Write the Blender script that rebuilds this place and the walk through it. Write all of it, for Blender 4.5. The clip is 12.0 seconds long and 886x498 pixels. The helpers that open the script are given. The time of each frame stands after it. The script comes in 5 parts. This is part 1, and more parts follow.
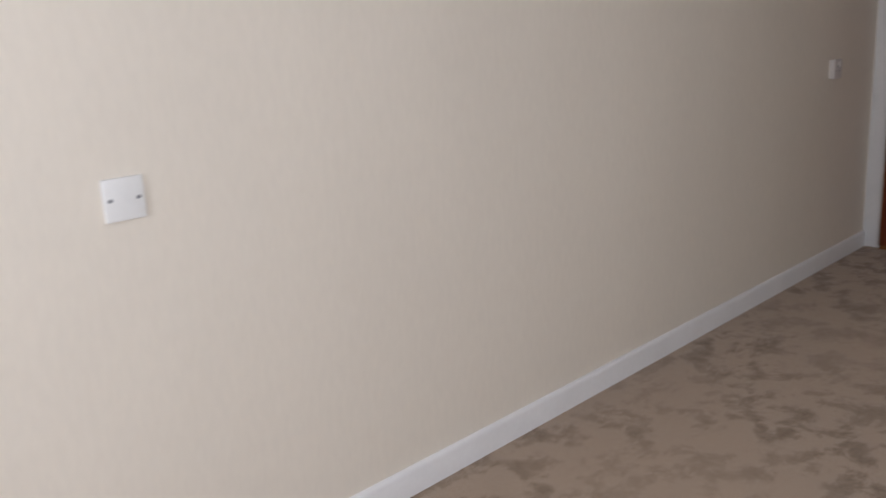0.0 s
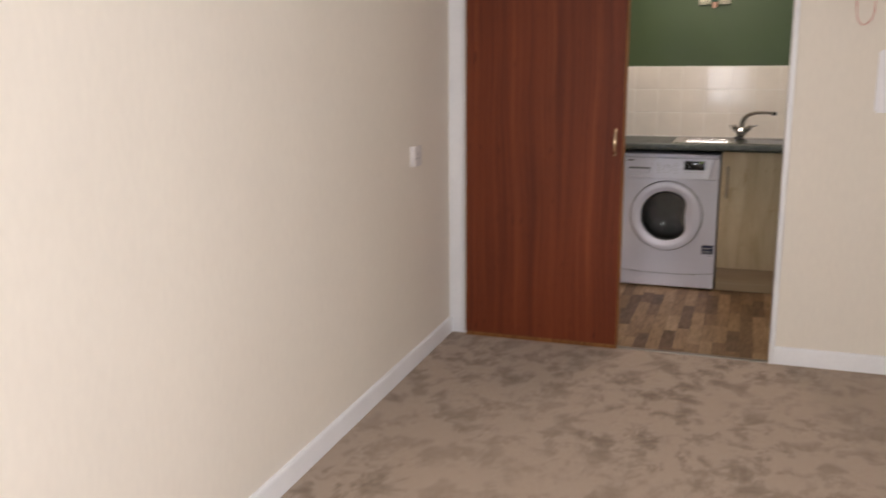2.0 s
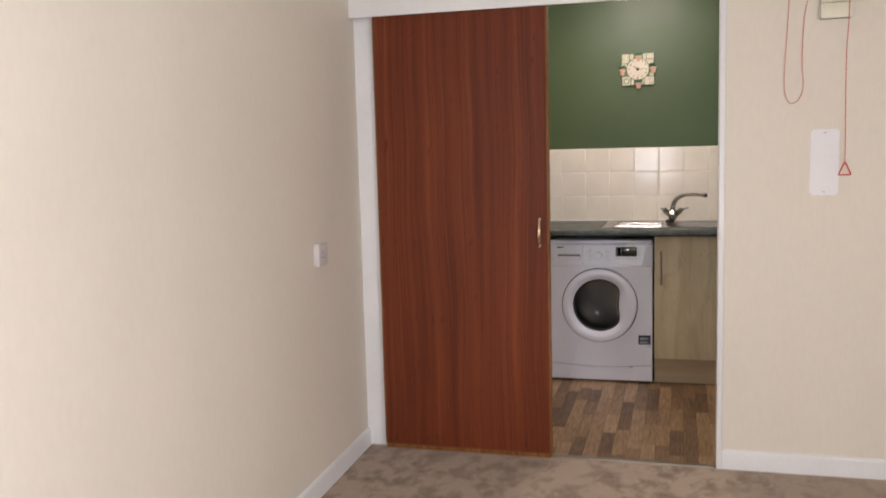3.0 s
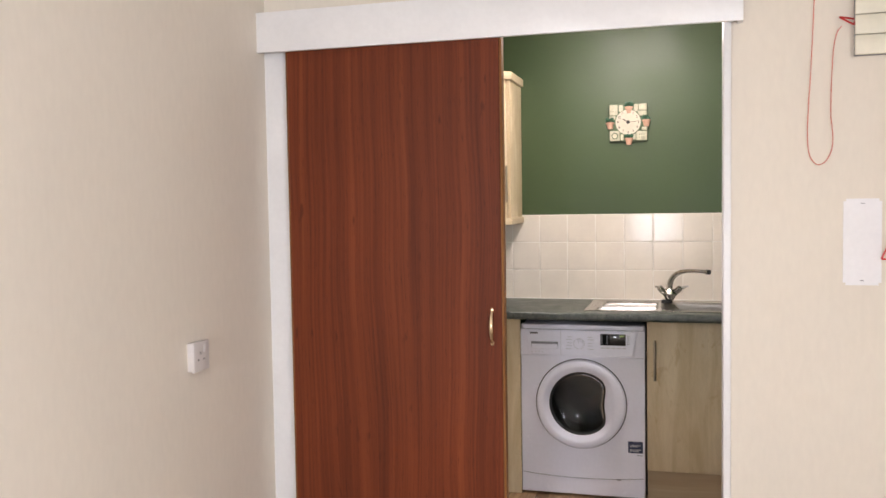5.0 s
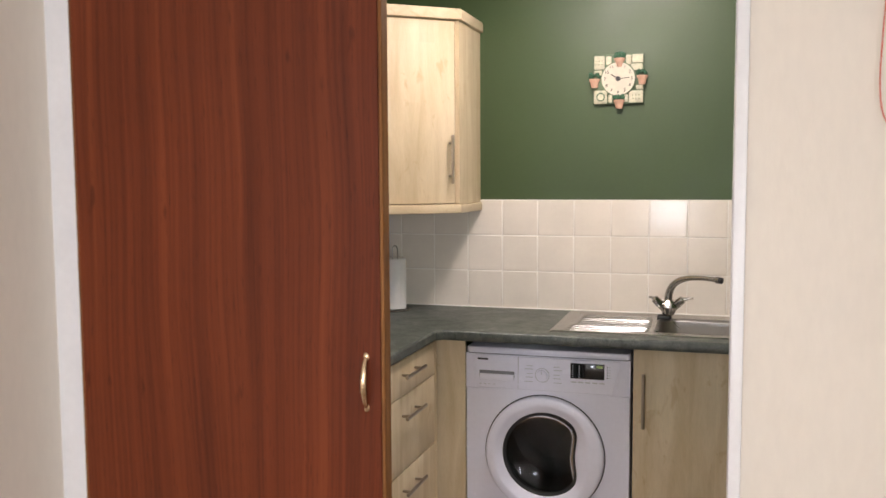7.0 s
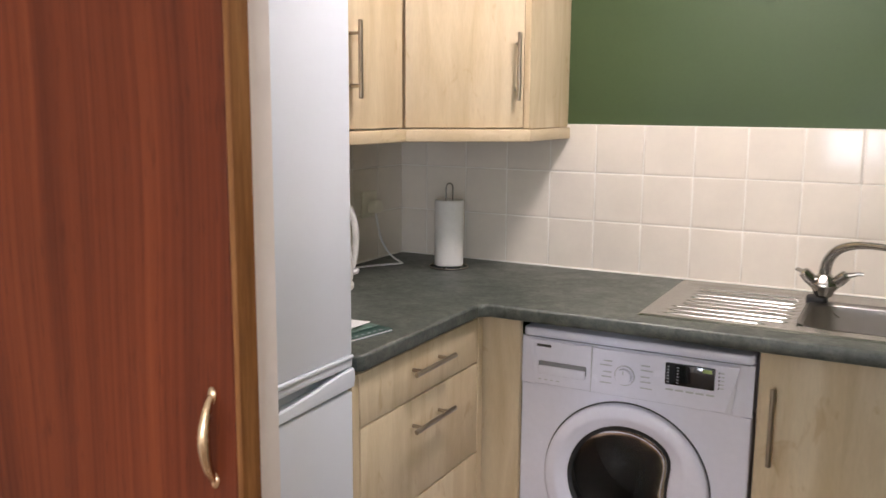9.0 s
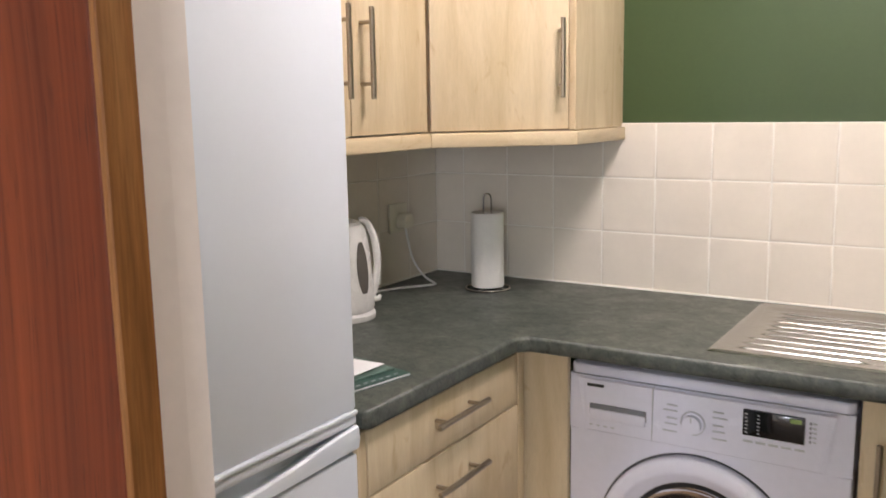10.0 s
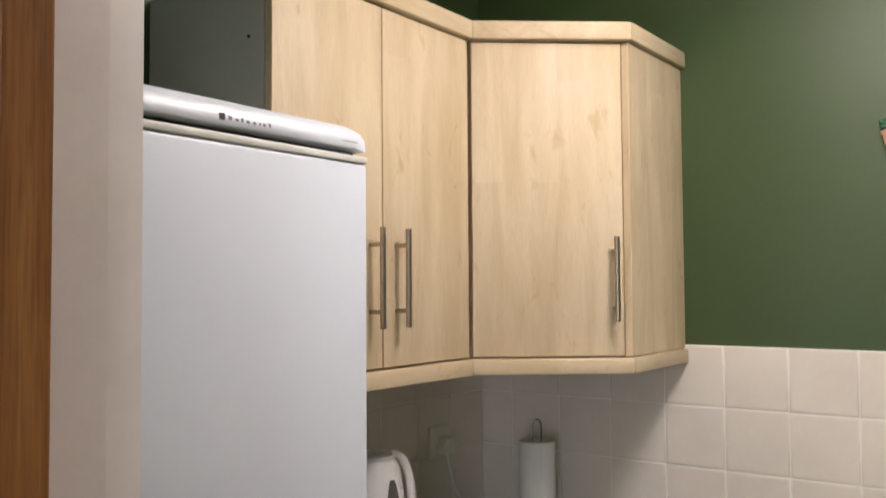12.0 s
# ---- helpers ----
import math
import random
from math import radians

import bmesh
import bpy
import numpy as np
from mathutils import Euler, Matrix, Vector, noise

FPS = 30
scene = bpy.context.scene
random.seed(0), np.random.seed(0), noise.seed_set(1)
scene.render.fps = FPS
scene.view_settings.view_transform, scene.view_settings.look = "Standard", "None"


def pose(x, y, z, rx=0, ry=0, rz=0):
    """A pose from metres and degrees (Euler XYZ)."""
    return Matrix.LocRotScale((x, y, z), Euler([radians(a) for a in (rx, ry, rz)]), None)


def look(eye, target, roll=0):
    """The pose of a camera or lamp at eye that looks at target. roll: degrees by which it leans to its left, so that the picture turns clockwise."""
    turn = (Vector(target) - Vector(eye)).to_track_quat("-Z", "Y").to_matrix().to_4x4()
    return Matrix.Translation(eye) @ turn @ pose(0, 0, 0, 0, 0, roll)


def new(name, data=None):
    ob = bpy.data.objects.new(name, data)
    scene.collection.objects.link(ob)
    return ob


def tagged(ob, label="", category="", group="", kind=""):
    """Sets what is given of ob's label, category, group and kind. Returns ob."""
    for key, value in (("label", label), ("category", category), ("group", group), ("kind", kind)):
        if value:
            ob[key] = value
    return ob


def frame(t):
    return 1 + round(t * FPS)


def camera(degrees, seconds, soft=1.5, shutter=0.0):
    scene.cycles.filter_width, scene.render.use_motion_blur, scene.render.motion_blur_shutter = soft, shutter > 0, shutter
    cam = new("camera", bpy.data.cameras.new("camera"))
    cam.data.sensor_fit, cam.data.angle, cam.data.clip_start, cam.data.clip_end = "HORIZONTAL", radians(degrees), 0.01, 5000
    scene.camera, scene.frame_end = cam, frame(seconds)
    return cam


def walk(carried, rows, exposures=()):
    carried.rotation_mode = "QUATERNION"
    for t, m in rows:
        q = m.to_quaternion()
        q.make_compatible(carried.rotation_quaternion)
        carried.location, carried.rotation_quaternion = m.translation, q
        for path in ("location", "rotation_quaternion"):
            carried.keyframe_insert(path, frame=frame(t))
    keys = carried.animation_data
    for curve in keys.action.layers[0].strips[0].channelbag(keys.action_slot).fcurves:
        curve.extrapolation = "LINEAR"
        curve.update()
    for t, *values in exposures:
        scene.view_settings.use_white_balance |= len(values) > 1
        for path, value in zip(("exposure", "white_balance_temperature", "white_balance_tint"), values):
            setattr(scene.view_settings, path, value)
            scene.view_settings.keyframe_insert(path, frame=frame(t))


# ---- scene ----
cam = camera(53.7, 12.0, 1.5, 0.5)
PATH = [
    (0, (1.813, -4.862, 1.271), (0.403, -3.531, 0.783), -2.9),
    (0.5, (1.74, -4.723, 1.287), (0.441, -3.278, 0.813), -3.7),
    (1, (1.666, -4.539, 1.309), (0.495, -2.987, 0.84), -1.7),
    (1.5, (1.578, -4.359, 1.36), (0.653, -2.652, 0.881), 0.1),
    (2, (1.46, -4.255, 1.387), (0.816, -2.406, 0.979), -0.3),
    (2.5, (1.425, -4.074, 1.375), (0.898, -2.172, 1.052), -0.8),
    (3, (1.462, -3.846, 1.411), (0.938, -1.93, 1.182), -1.5),
    (3.5, (1.495, -3.646, 1.422), (1.017, -1.712, 1.252), -1.9),
    (5.5, (1.51, -2.645, 1.467), (0.955, -0.726, 1.368), -0.8),
    (6, (1.487, -2.333, 1.476), (0.951, -0.409, 1.382), -1.4),
    (6.5, (1.543, -2.05, 1.475), (0.992, -0.132, 1.347), -1.0),
    (8.5, (1.612, -1.032, 1.445), (0.771, 0.765, 1.188), 0.8),
    (9, (1.599, -0.811, 1.439), (0.667, 0.929, 1.114), 0.4),
    (9.5, (1.544, -0.593, 1.438), (0.547, 1.107, 1.099), -0.3),
    (10, (1.5, -0.478, 1.435), (0.445, 1.19, 1.114), -1.0),
    (10.5, (1.456, -0.37, 1.456), (0.349, 1.284, 1.262), -1.0),
    (11, (1.439, -0.32, 1.496), (0.291, 1.314, 1.384), -0.7),
    (11.5, (1.439, -0.309, 1.519), (0.262, 1.308, 1.5), -0.8),
    (12, (1.43, -0.299, 1.532), (0.255, 1.317, 1.618), -0.4),
]

EXPOSURES = [
    (0.0, -1.12, 6380, 12),
    (0.5, -0.88, 6480, 12),
    (1.0, -0.66, 6600, 13),
    (1.5, -0.38, 6700, 14),
    (2.0, -0.06, 6750, 13),
    (3.0, 0.18, 6650, 12),
    (3.5, 0.49, 6550, 11),
    (5.5, 0.53, 6550, 12),
    (6.5, 0.46, 6550, 12),
    (8.5, 0.65, 6400, 13),
    (9.0, 0.67, 6350, 13),
    (10.0, 0.70, 6450, 12),
    (11.0, 0.26, 6450, 11),
    (11.5, 0.29, 6450, 11),
    (12.0, 0.17, 6450, 11),
]
walk(cam, [(t, look(eye, target, roll)) for t, eye, target, roll in PATH], EXPOSURES)

# ---- light ----
world = bpy.data.worlds.new("world")
scene.world = world
world.use_nodes = True
wn = world.node_tree
sky = wn.nodes.new("ShaderNodeTexSky")
sky.sky_type = "NISHITA"
sky.sun_disc = False
sky.sun_elevation = radians(38)
sky.sun_rotation = radians(0)
wn.nodes["Background"].inputs["Strength"].default_value = 0.10
wn.links.new(sky.outputs["Color"], wn.nodes["Background"].inputs["Color"])

sun_data = bpy.data.lights.new("sun", "SUN")
sun_data.energy, sun_data.angle, sun_data.color = 2.0, radians(0.5), (1.0, 0.95, 0.88)
sun = new("sun", sun_data)
sun.matrix_world = look((0, 20, 16), (0, 0, 0))  # stands behind the house: no beam comes in

# daylight in the openings of the two lounge windows
def daylight(name, watts, width, height, eye, target):
    data = bpy.data.lights.new(name, "AREA")
    data.shape, data.size, data.size_y = "RECTANGLE", width, height
    data.energy, data.color = watts, (0.91, 0.96, 1.06)
    new(name, data).matrix_world = look(eye, target)


daylight("side_window_daylight", 84.0, 1.6, 1.2, (3.36, -4.45, 1.45), (0.0, -4.45, 1.45))
daylight("end_window_daylight", 33.0, 0.56, 0.70, (1.06, -5.96, 1.20), (1.06, 0.0, 1.20))

LX, LY = 1.2, 1.0

# ---- materials ----
def nodes_of(name):
    m = bpy.data.materials.new(name)
    m.use_nodes = True
    return m, m.node_tree, m.node_tree.nodes["Principled BSDF"]


def ramp(nt, fac, stops):
    r = nt.nodes.new("ShaderNodeValToRGB")
    while len(r.color_ramp.elements) < len(stops):
        r.color_ramp.elements.new(0.5)
    for e, (p, c) in zip(r.color_ramp.elements, stops):
        e.position, e.color = p, (*c, 1) if len(c) == 3 else c
    nt.links.new(fac, r.inputs["Fac"])
    return r.outputs["Color"]


def noise_of(nt, scale, stretch=(1, 1, 1), detail=4.0, rough=0.55, distortion=0.0, shift=None):
    co = nt.nodes.new("ShaderNodeTexCoord")
    mp = nt.nodes.new("ShaderNodeMapping")
    mp.inputs["Scale"].default_value = stretch
    nt.links.new(co.outputs["Object"], mp.inputs["Vector"])
    if shift is not None:
        info = nt.nodes.new("ShaderNodeObjectInfo")
        mul = nt.nodes.new("ShaderNodeMath")
        mul.operation = "MULTIPLY"
        mul.inputs[1].default_value = shift
        nt.links.new(info.outputs["Random"], mul.inputs[0])
        nt.links.new(mul.outputs[0], mp.inputs["Location"])
    n = nt.nodes.new("ShaderNodeTexNoise")
    n.inputs["Scale"].default_value = scale
    n.inputs["Detail"].default_value = detail
    n.inputs["Roughness"].default_value = rough
    n.inputs["Distortion"].default_value = distortion
    nt.links.new(mp.outputs["Vector"], n.inputs["Vector"])
    return n.outputs["Fac"]


def mix(nt, kind, fac, a, b):
    n = nt.nodes.new("ShaderNodeMix")
    n.data_type, n.blend_type = "RGBA", kind
    if hasattr(fac, "is_output"):
        nt.links.new(fac, n.inputs[0])
    else:
        n.inputs[0].default_value = fac
    for sock, v in ((n.inputs[6], a), (n.inputs[7], b)):
        if hasattr(v, "is_output"):
            nt.links.new(v, sock)
        else:
            sock.default_value = (*v, 1)
    return n.outputs[2]


def bump_on(nt, bsdf, height, strength, distance):
    b = nt.nodes.new("ShaderNodeBump")
    b.inputs["Strength"].default_value = strength
    b.inputs["Distance"].default_value = distance
    nt.links.new(height, b.inputs["Height"])
    nt.links.new(b.outputs["Normal"], bsdf.inputs["Normal"])


def surf(name, col, rough=0.5, metal=0.0, var=0.06, nscale=3.0, fine=0.03, fscale=60.0, stretch=(1, 1, 1),
         bump=0.0, bscale=150.0, rvar=0.08, coat=0.0, shift=None):
    """A painted, plastic or metal surface with variation at two scales."""
    m, nt, p = nodes_of(name)
    c1 = ramp(nt, noise_of(nt, nscale, stretch, 3, shift=shift),
              [(0.3, [v * (1 - var) for v in col]), (0.7, [min(1, v * (1 + var)) for v in col])])
    f = noise_of(nt, fscale, stretch, 2)
    c2 = ramp(nt, f, [(0.3, (1 - fine,) * 3), (0.7, (1, 1, 1))])
    nt.links.new(mix(nt, "MULTIPLY", 1.0, c1, c2), p.inputs["Base Color"])
    r = ramp(nt, noise_of(nt, nscale * 4, stretch, 4), [(0.3, (max(0.02, rough - rvar / 2),) * 3), (0.7, (rough + rvar / 2,) * 3)])
    nt.links.new(r, p.inputs["Roughness"])
    p.inputs["Metallic"].default_value = metal
    p.inputs["Coat Weight"].default_value = coat
    if bump:
        bump_on(nt, p, noise_of(nt, bscale, stretch, 3), bump, 0.002)
    return m


def wood(name, dark, mid, light, rough=0.4, along="z", scale=1.0, contrast=1.0, patches=0.12, fine=0.25, shift=7.0):
    """Straight-grained timber or veneer with grain along one axis."""
    m, nt, p = nodes_of(name)
    st = {"x": (0.6, 14, 14), "y": (14, 0.6, 14), "z": (14, 14, 0.6)}[along]
    st = [v * scale for v in st]
    st2 = {"x": (0.25, 5, 5), "y": (5, 0.25, 5), "z": (5, 5, 0.25)}[along]
    a = noise_of(nt, 2.2, st, 6, 0.6, 0.35, shift)
    c = ramp(nt, a, [(0.5 - 0.22 / contrast, dark), (0.5, mid), (0.5 + 0.2 / contrast, light)])
    b = noise_of(nt, 14, st, 3, 0.6, 0.0, shift)
    c = mix(nt, "MULTIPLY", 1.0, c, ramp(nt, b, [(0.35, (1 - fine,) * 3), (0.6, (1, 1, 1))]))
    d = noise_of(nt, 1.3, st2, 2, 0.5, 0.0, shift)
    c = mix(nt, "MULTIPLY", 1.0, c, ramp(nt, d, [(0.35, (1 - patches,) * 3), (0.65, (1, 1, 1))]))
    nt.links.new(c, p.inputs["Base Color"])
    nt.links.new(ramp(nt, b, [(0.3, (rough + 0.1,) * 3), (0.7, (rough - 0.03,) * 3)]), p.inputs["Roughness"])
    bump_on(nt, p, b, 0.06, 0.001)
    p.inputs["Specular IOR Level"].default_value = 0.2
    return m


def mahogany(name):
    """Crown-cut red veneer: ribbons of a few centimetres, wavering figure and short dark pores."""
    m, nt, p = nodes_of(name)
    warp = noise_of(nt, 1.0, (1.6, 1.6, 0.55), 2, 0.5, 0.0)
    co = nt.nodes.new("ShaderNodeTexCoord")
    sep = nt.nodes.new("ShaderNodeSeparateXYZ")
    nt.links.new(co.outputs["Object"], sep.inputs[0])
    bend = nt.nodes.new("ShaderNodeMath")
    bend.operation = "MULTIPLY_ADD"
    bend.inputs[1].default_value = 0.15
    nt.links.new(warp, bend.inputs[0])
    nt.links.new(sep.outputs["X"], bend.inputs[2])
    com = nt.nodes.new("ShaderNodeCombineXYZ")
    nt.links.new(bend.outputs[0], com.inputs["X"])
    nt.links.new(sep.outputs["Y"], com.inputs["Y"])
    nt.links.new(sep.outputs["Z"], com.inputs["Z"])

    def grain(scale, stretch, detail, rough):
        mp = nt.nodes.new("ShaderNodeMapping")
        mp.inputs["Scale"].default_value = stretch
        nt.links.new(com.outputs[0], mp.inputs["Vector"])
        n = nt.nodes.new("ShaderNodeTexNoise")
        n.inputs["Scale"].default_value = scale
        n.inputs["Detail"].default_value = detail
        n.inputs["Roughness"].default_value = rough
        nt.links.new(mp.outputs["Vector"], n.inputs["Vector"])
        return n.outputs["Fac"]

    ribbon = grain(1.0, (26, 26, 0.35), 3, 0.6)
    c = ramp(nt, ribbon, [(0.30, (0.110, 0.0212, 0.0056)), (0.45, (0.152, 0.0300, 0.0078)), (0.58, (0.173, 0.0356, 0.0095)), (0.72, (0.214, 0.0480, 0.0130))])
    line = grain(1.0, (115, 115, 0.9), 4, 0.65)
    c = mix(nt, "MULTIPLY", 1.0, c, ramp(nt, line, [(0.34, (0.76, 0.72, 0.72)), (0.50, (0.97,) * 3), (0.66, (1.07, 1.09, 1.12))]))
    pore = grain(1.0, (330, 330, 16), 2, 0.5)
    c = mix(nt, "MULTIPLY", 1.0, c, ramp(nt, pore, [(0.28, (0.58, 0.55, 0.55)), (0.40, (1, 1, 1))]))
    fleck = noise_of(nt, 1.0, (34, 34, 9), 2, 0.5)
    c = mix(nt, "MULTIPLY", 1.0, c, ramp(nt, fleck, [(0.66, (1, 1, 1)), (0.76, (0.58, 0.54, 0.52))]))
    broad = noise_of(nt, 1.0, (3.2, 3.2, 0.9), 2, 0.5)
    c = mix(nt, "MULTIPLY", 1.0, c, ramp(nt, broad, [(0.34, (0.84, 0.82, 0.82)), (0.66, (1.08, 1.08, 1.08))]))
    nt.links.new(c, p.inputs["Base Color"])
    nt.links.new(ramp(nt, line, [(0.3, (0.56,) * 3), (0.7, (0.46,) * 3)]), p.inputs["Roughness"])
    bump_on(nt, p, pore, 0.05, 0.001)
    p.inputs["Specular IOR Level"].default_value = 0.25
    return m


def maple(name, along="z"):
    """Maple-effect foil: soft figure, joined from staves of slightly different tone."""
    m, nt, p = nodes_of(name)
    co = nt.nodes.new("ShaderNodeTexCoord")
    sep = nt.nodes.new("ShaderNodeSeparateXYZ")
    add = nt.nodes.new("ShaderNodeMath")
    com = nt.nodes.new("ShaderNodeCombineXYZ")
    nt.links.new(co.outputs["Object"], sep.inputs[0])
    a, b, c = {"z": ("Z", "X", "Y"), "y": ("Y", "X", "Z"), "x": ("X", "Y", "Z")}[along]
    nt.links.new(sep.outputs[b], add.inputs[0])
    nt.links.new(sep.outputs[c], add.inputs[1])
    nt.links.new(sep.outputs[a], com.inputs["X"])
    nt.links.new(add.outputs[0], com.inputs["Y"])
    br = nt.nodes.new("ShaderNodeTexBrick")
    br.offset = 0.37
    br.inputs["Color1"].default_value = (1, 1, 1, 1)
    br.inputs["Color2"].default_value = (0.92, 0.91, 0.885, 1)
    br.inputs["Mortar"].default_value = (0.92, 0.91, 0.9, 1)
    br.inputs["Scale"].default_value = 1.0
    br.inputs["Mortar Size"].default_value = 0.0
    br.inputs["Brick Width"].default_value = 0.62
    br.inputs["Row Height"].default_value = 0.088
    nt.links.new(com.outputs[0], br.inputs["Vector"])
    st = {"x": (1.2, 9, 9), "y": (9, 1.2, 9), "z": (9, 9, 1.2)}[along]
    f = noise_of(nt, 1.6, st, 5, 0.55, 0.9, 5.0)
    col = ramp(nt, f, [(0.30, (0.605, 0.475, 0.290)), (0.5, (0.678, 0.55, 0.363)), (0.7, (0.742, 0.62, 0.430))])
    col = mix(nt, "MULTIPLY", 1.0, col, br.outputs["Color"])
    g = noise_of(nt, 20, [v * 1.5 for v in st], 3, 0.6, 0.2, 5.0)
    col = mix(nt, "MULTIPLY", 1.0, col, ramp(nt, g, [(0.32, (0.94,) * 3), (0.6, (1, 1, 1))]))
    spot = ramp(nt, noise_of(nt, 7, [1 + 0.15 * v for v in st], 3, 0.6, 0.8, 5.0), [(0.62, (1, 1, 1)), (0.72, (0.86, 0.80, 0.71))])
    nt.links.new(mix(nt, "MULTIPLY", 1.0, col, spot), p.inputs["Base Color"])
    nt.links.new(ramp(nt, f, [(0.3, (0.56,) * 3), (0.7, (0.48,) * 3)]), p.inputs["Roughness"])
    p.inputs["Specular IOR Level"].default_value = 0.32
    return m


def smoked(name, tint):
    """Thin dark glass: see-through tint with a mirror-like skin."""
    m, nt, p = nodes_of(name)
    tr = nt.nodes.new("ShaderNodeBsdfTransparent")
    tr.inputs["Color"].default_value = (*tint, 1)
    gl = nt.nodes.new("ShaderNodeBsdfGlossy")
    gl.inputs["Roughness"].default_value = 0.06
    gl.inputs["Color"].default_value = (0.7, 0.7, 0.72, 1)
    fr = nt.nodes.new("ShaderNodeFresnel")
    fr.inputs["IOR"].default_value = 1.32
    mx = nt.nodes.new("ShaderNodeMixShader")
    nt.links.new(fr.outputs[0], mx.inputs[0])
    nt.links.new(tr.outputs[0], mx.inputs[1])
    nt.links.new(gl.outputs[0], mx.inputs[2])
    nt.links.new(mx.outputs[0], nt.nodes["Material Output"].inputs["Surface"])
    return m


def glow(name, col, strength):
    m, nt, p = nodes_of(name)
    p.inputs["Base Color"].default_value = (*col, 1)
    p.inputs["Emission Color"].default_value = (*col, 1)
    p.inputs["Emission Strength"].default_value = strength
    return m


def glass_of(name, col, rough=0.02):
    m, nt, p = nodes_of(name)
    p.inputs["Base Color"].default_value = (*col, 1)
    p.inputs["Transmission Weight"].default_value = 1.0
    p.inputs["Roughness"].default_value = rough
    p.inputs["IOR"].default_value = 1.45
    return m


def carpet_of(name):
    """Cut-pile carpet, brushed into lighter and darker patches by feet and the vacuum cleaner."""
    m, nt, p = nodes_of(name)
    light, dark = (0.46, 0.345, 0.255), (0.215, 0.147, 0.096)
    big = ramp(nt, noise_of(nt, 1.1, (1, 1, 1), 2), [(0.4, (0.0,) * 3), (0.62, (1.0,) * 3)])
    a = noise_of(nt, 7.5, (1.0, 0.8, 1), 10, 0.74, 0.25)
    patch = ramp(nt, a, [(0.49, (0, 0, 0)), (0.535, (0.55,) * 3), (0.62, (1, 1, 1))])
    amount = mix(nt, "MULTIPLY", 1.0, patch, ramp(nt, big, [(0.0, (0.45,) * 3), (1.0, (1.0,) * 3)]))
    c = mix(nt, "MIX", amount, light, dark)
    f = noise_of(nt, 420, (1, 1, 1), 2, 0.7)
    c = mix(nt, "MULTIPLY", 1.0, c, ramp(nt, f, [(0.3, (0.72,) * 3), (0.7, (1.08,) * 3)]))
    nt.links.new(c, p.inputs["Base Color"])
    p.inputs["Roughness"].default_value = 0.95
    p.inputs["Sheen Weight"].default_value = 0.25
    p.inputs["Specular IOR Level"].default_value = 0.1
    add = nt.nodes.new("ShaderNodeMath")
    add.operation = "MULTIPLY_ADD"
    add.inputs[1].default_value = 0.5
    nt.links.new(f, add.inputs[0])
    nt.links.new(a, add.inputs[2])
    bump_on(nt, p, add.outputs[0], 0.5, 0.008)
    return m


def vinyl_of(name):
    """Printed wood-block vinyl; each block takes its own tone."""
    m, nt, p = nodes_of(name)
    info = nt.nodes.new("ShaderNodeObjectInfo")
    base = ramp(nt, info.outputs["Random"], [(0.0, (0.13, 0.07, 0.033)), (0.3, (0.20, 0.112, 0.052)),
                                              (0.6, (0.30, 0.18, 0.088)), (1.0, (0.40, 0.26, 0.14))])
    g = noise_of(nt, 6, (16, 1.6, 1), 5, 0.6, 0.4, 9.0)
    c = mix(nt, "MULTIPLY", 1.0, base, ramp(nt, g, [(0.3, (0.62,) * 3), (0.62, (1.12,) * 3)]))
    nt.links.new(c, p.inputs["Base Color"])
    nt.links.new(ramp(nt, g, [(0.3, (0.5,) * 3), (0.7, (0.38,) * 3)]), p.inputs["Roughness"])
    return m


def laminate_of(name):
    """Dark green-grey stone-effect worktop laminate."""
    m, nt, p = nodes_of(name)
    a = noise_of(nt, 17, (1, 1, 1), 8, 0.7, 0.5)
    c = ramp(nt, a, [(0.32, (0.046, 0.056, 0.049)), (0.5, (0.078, 0.089, 0.078)), (0.68, (0.125, 0.135, 0.115))])
    v = ramp(nt, noise_of(nt, 60, (1, 1, 1), 6, 0.75, 1.2), [(0.36, (0.55, 0.55, 0.52)), (0.5, (1.0,) * 3), (0.68, (1.3, 1.28, 1.2))])
    nt.links.new(mix(nt, "MULTIPLY", 1.0, c, v), p.inputs["Base Color"])
    nt.links.new(ramp(nt, a, [(0.3, (0.46,) * 3), (0.7, (0.36,) * 3)]), p.inputs["Roughness"])
    bump_on(nt, p, noise_of(nt, 260, (1, 1, 1), 2), 0.12, 0.001)
    return m


def drum_of(name):
    """Steel drum with rows of punched holes."""
    m, nt, p = nodes_of(name)
    co = nt.nodes.new("ShaderNodeTexCoord")
    v = nt.nodes.new("ShaderNodeTexVoronoi")
    v.inputs["Scale"].default_value = 125.0
    v.inputs["Randomness"].default_value = 0.25
    nt.links.new(co.outputs["Object"], v.inputs["Vector"])
    c = ramp(nt, v.outputs["Distance"], [(0.22, (0.01, 0.01, 0.01)), (0.34, (0.30, 0.295, 0.285))])
    nt.links.new(c, p.inputs["Base Color"])
    p.inputs["Metallic"].default_value = 0.9
    p.inputs["Roughness"].default_value = 0.26
    return m


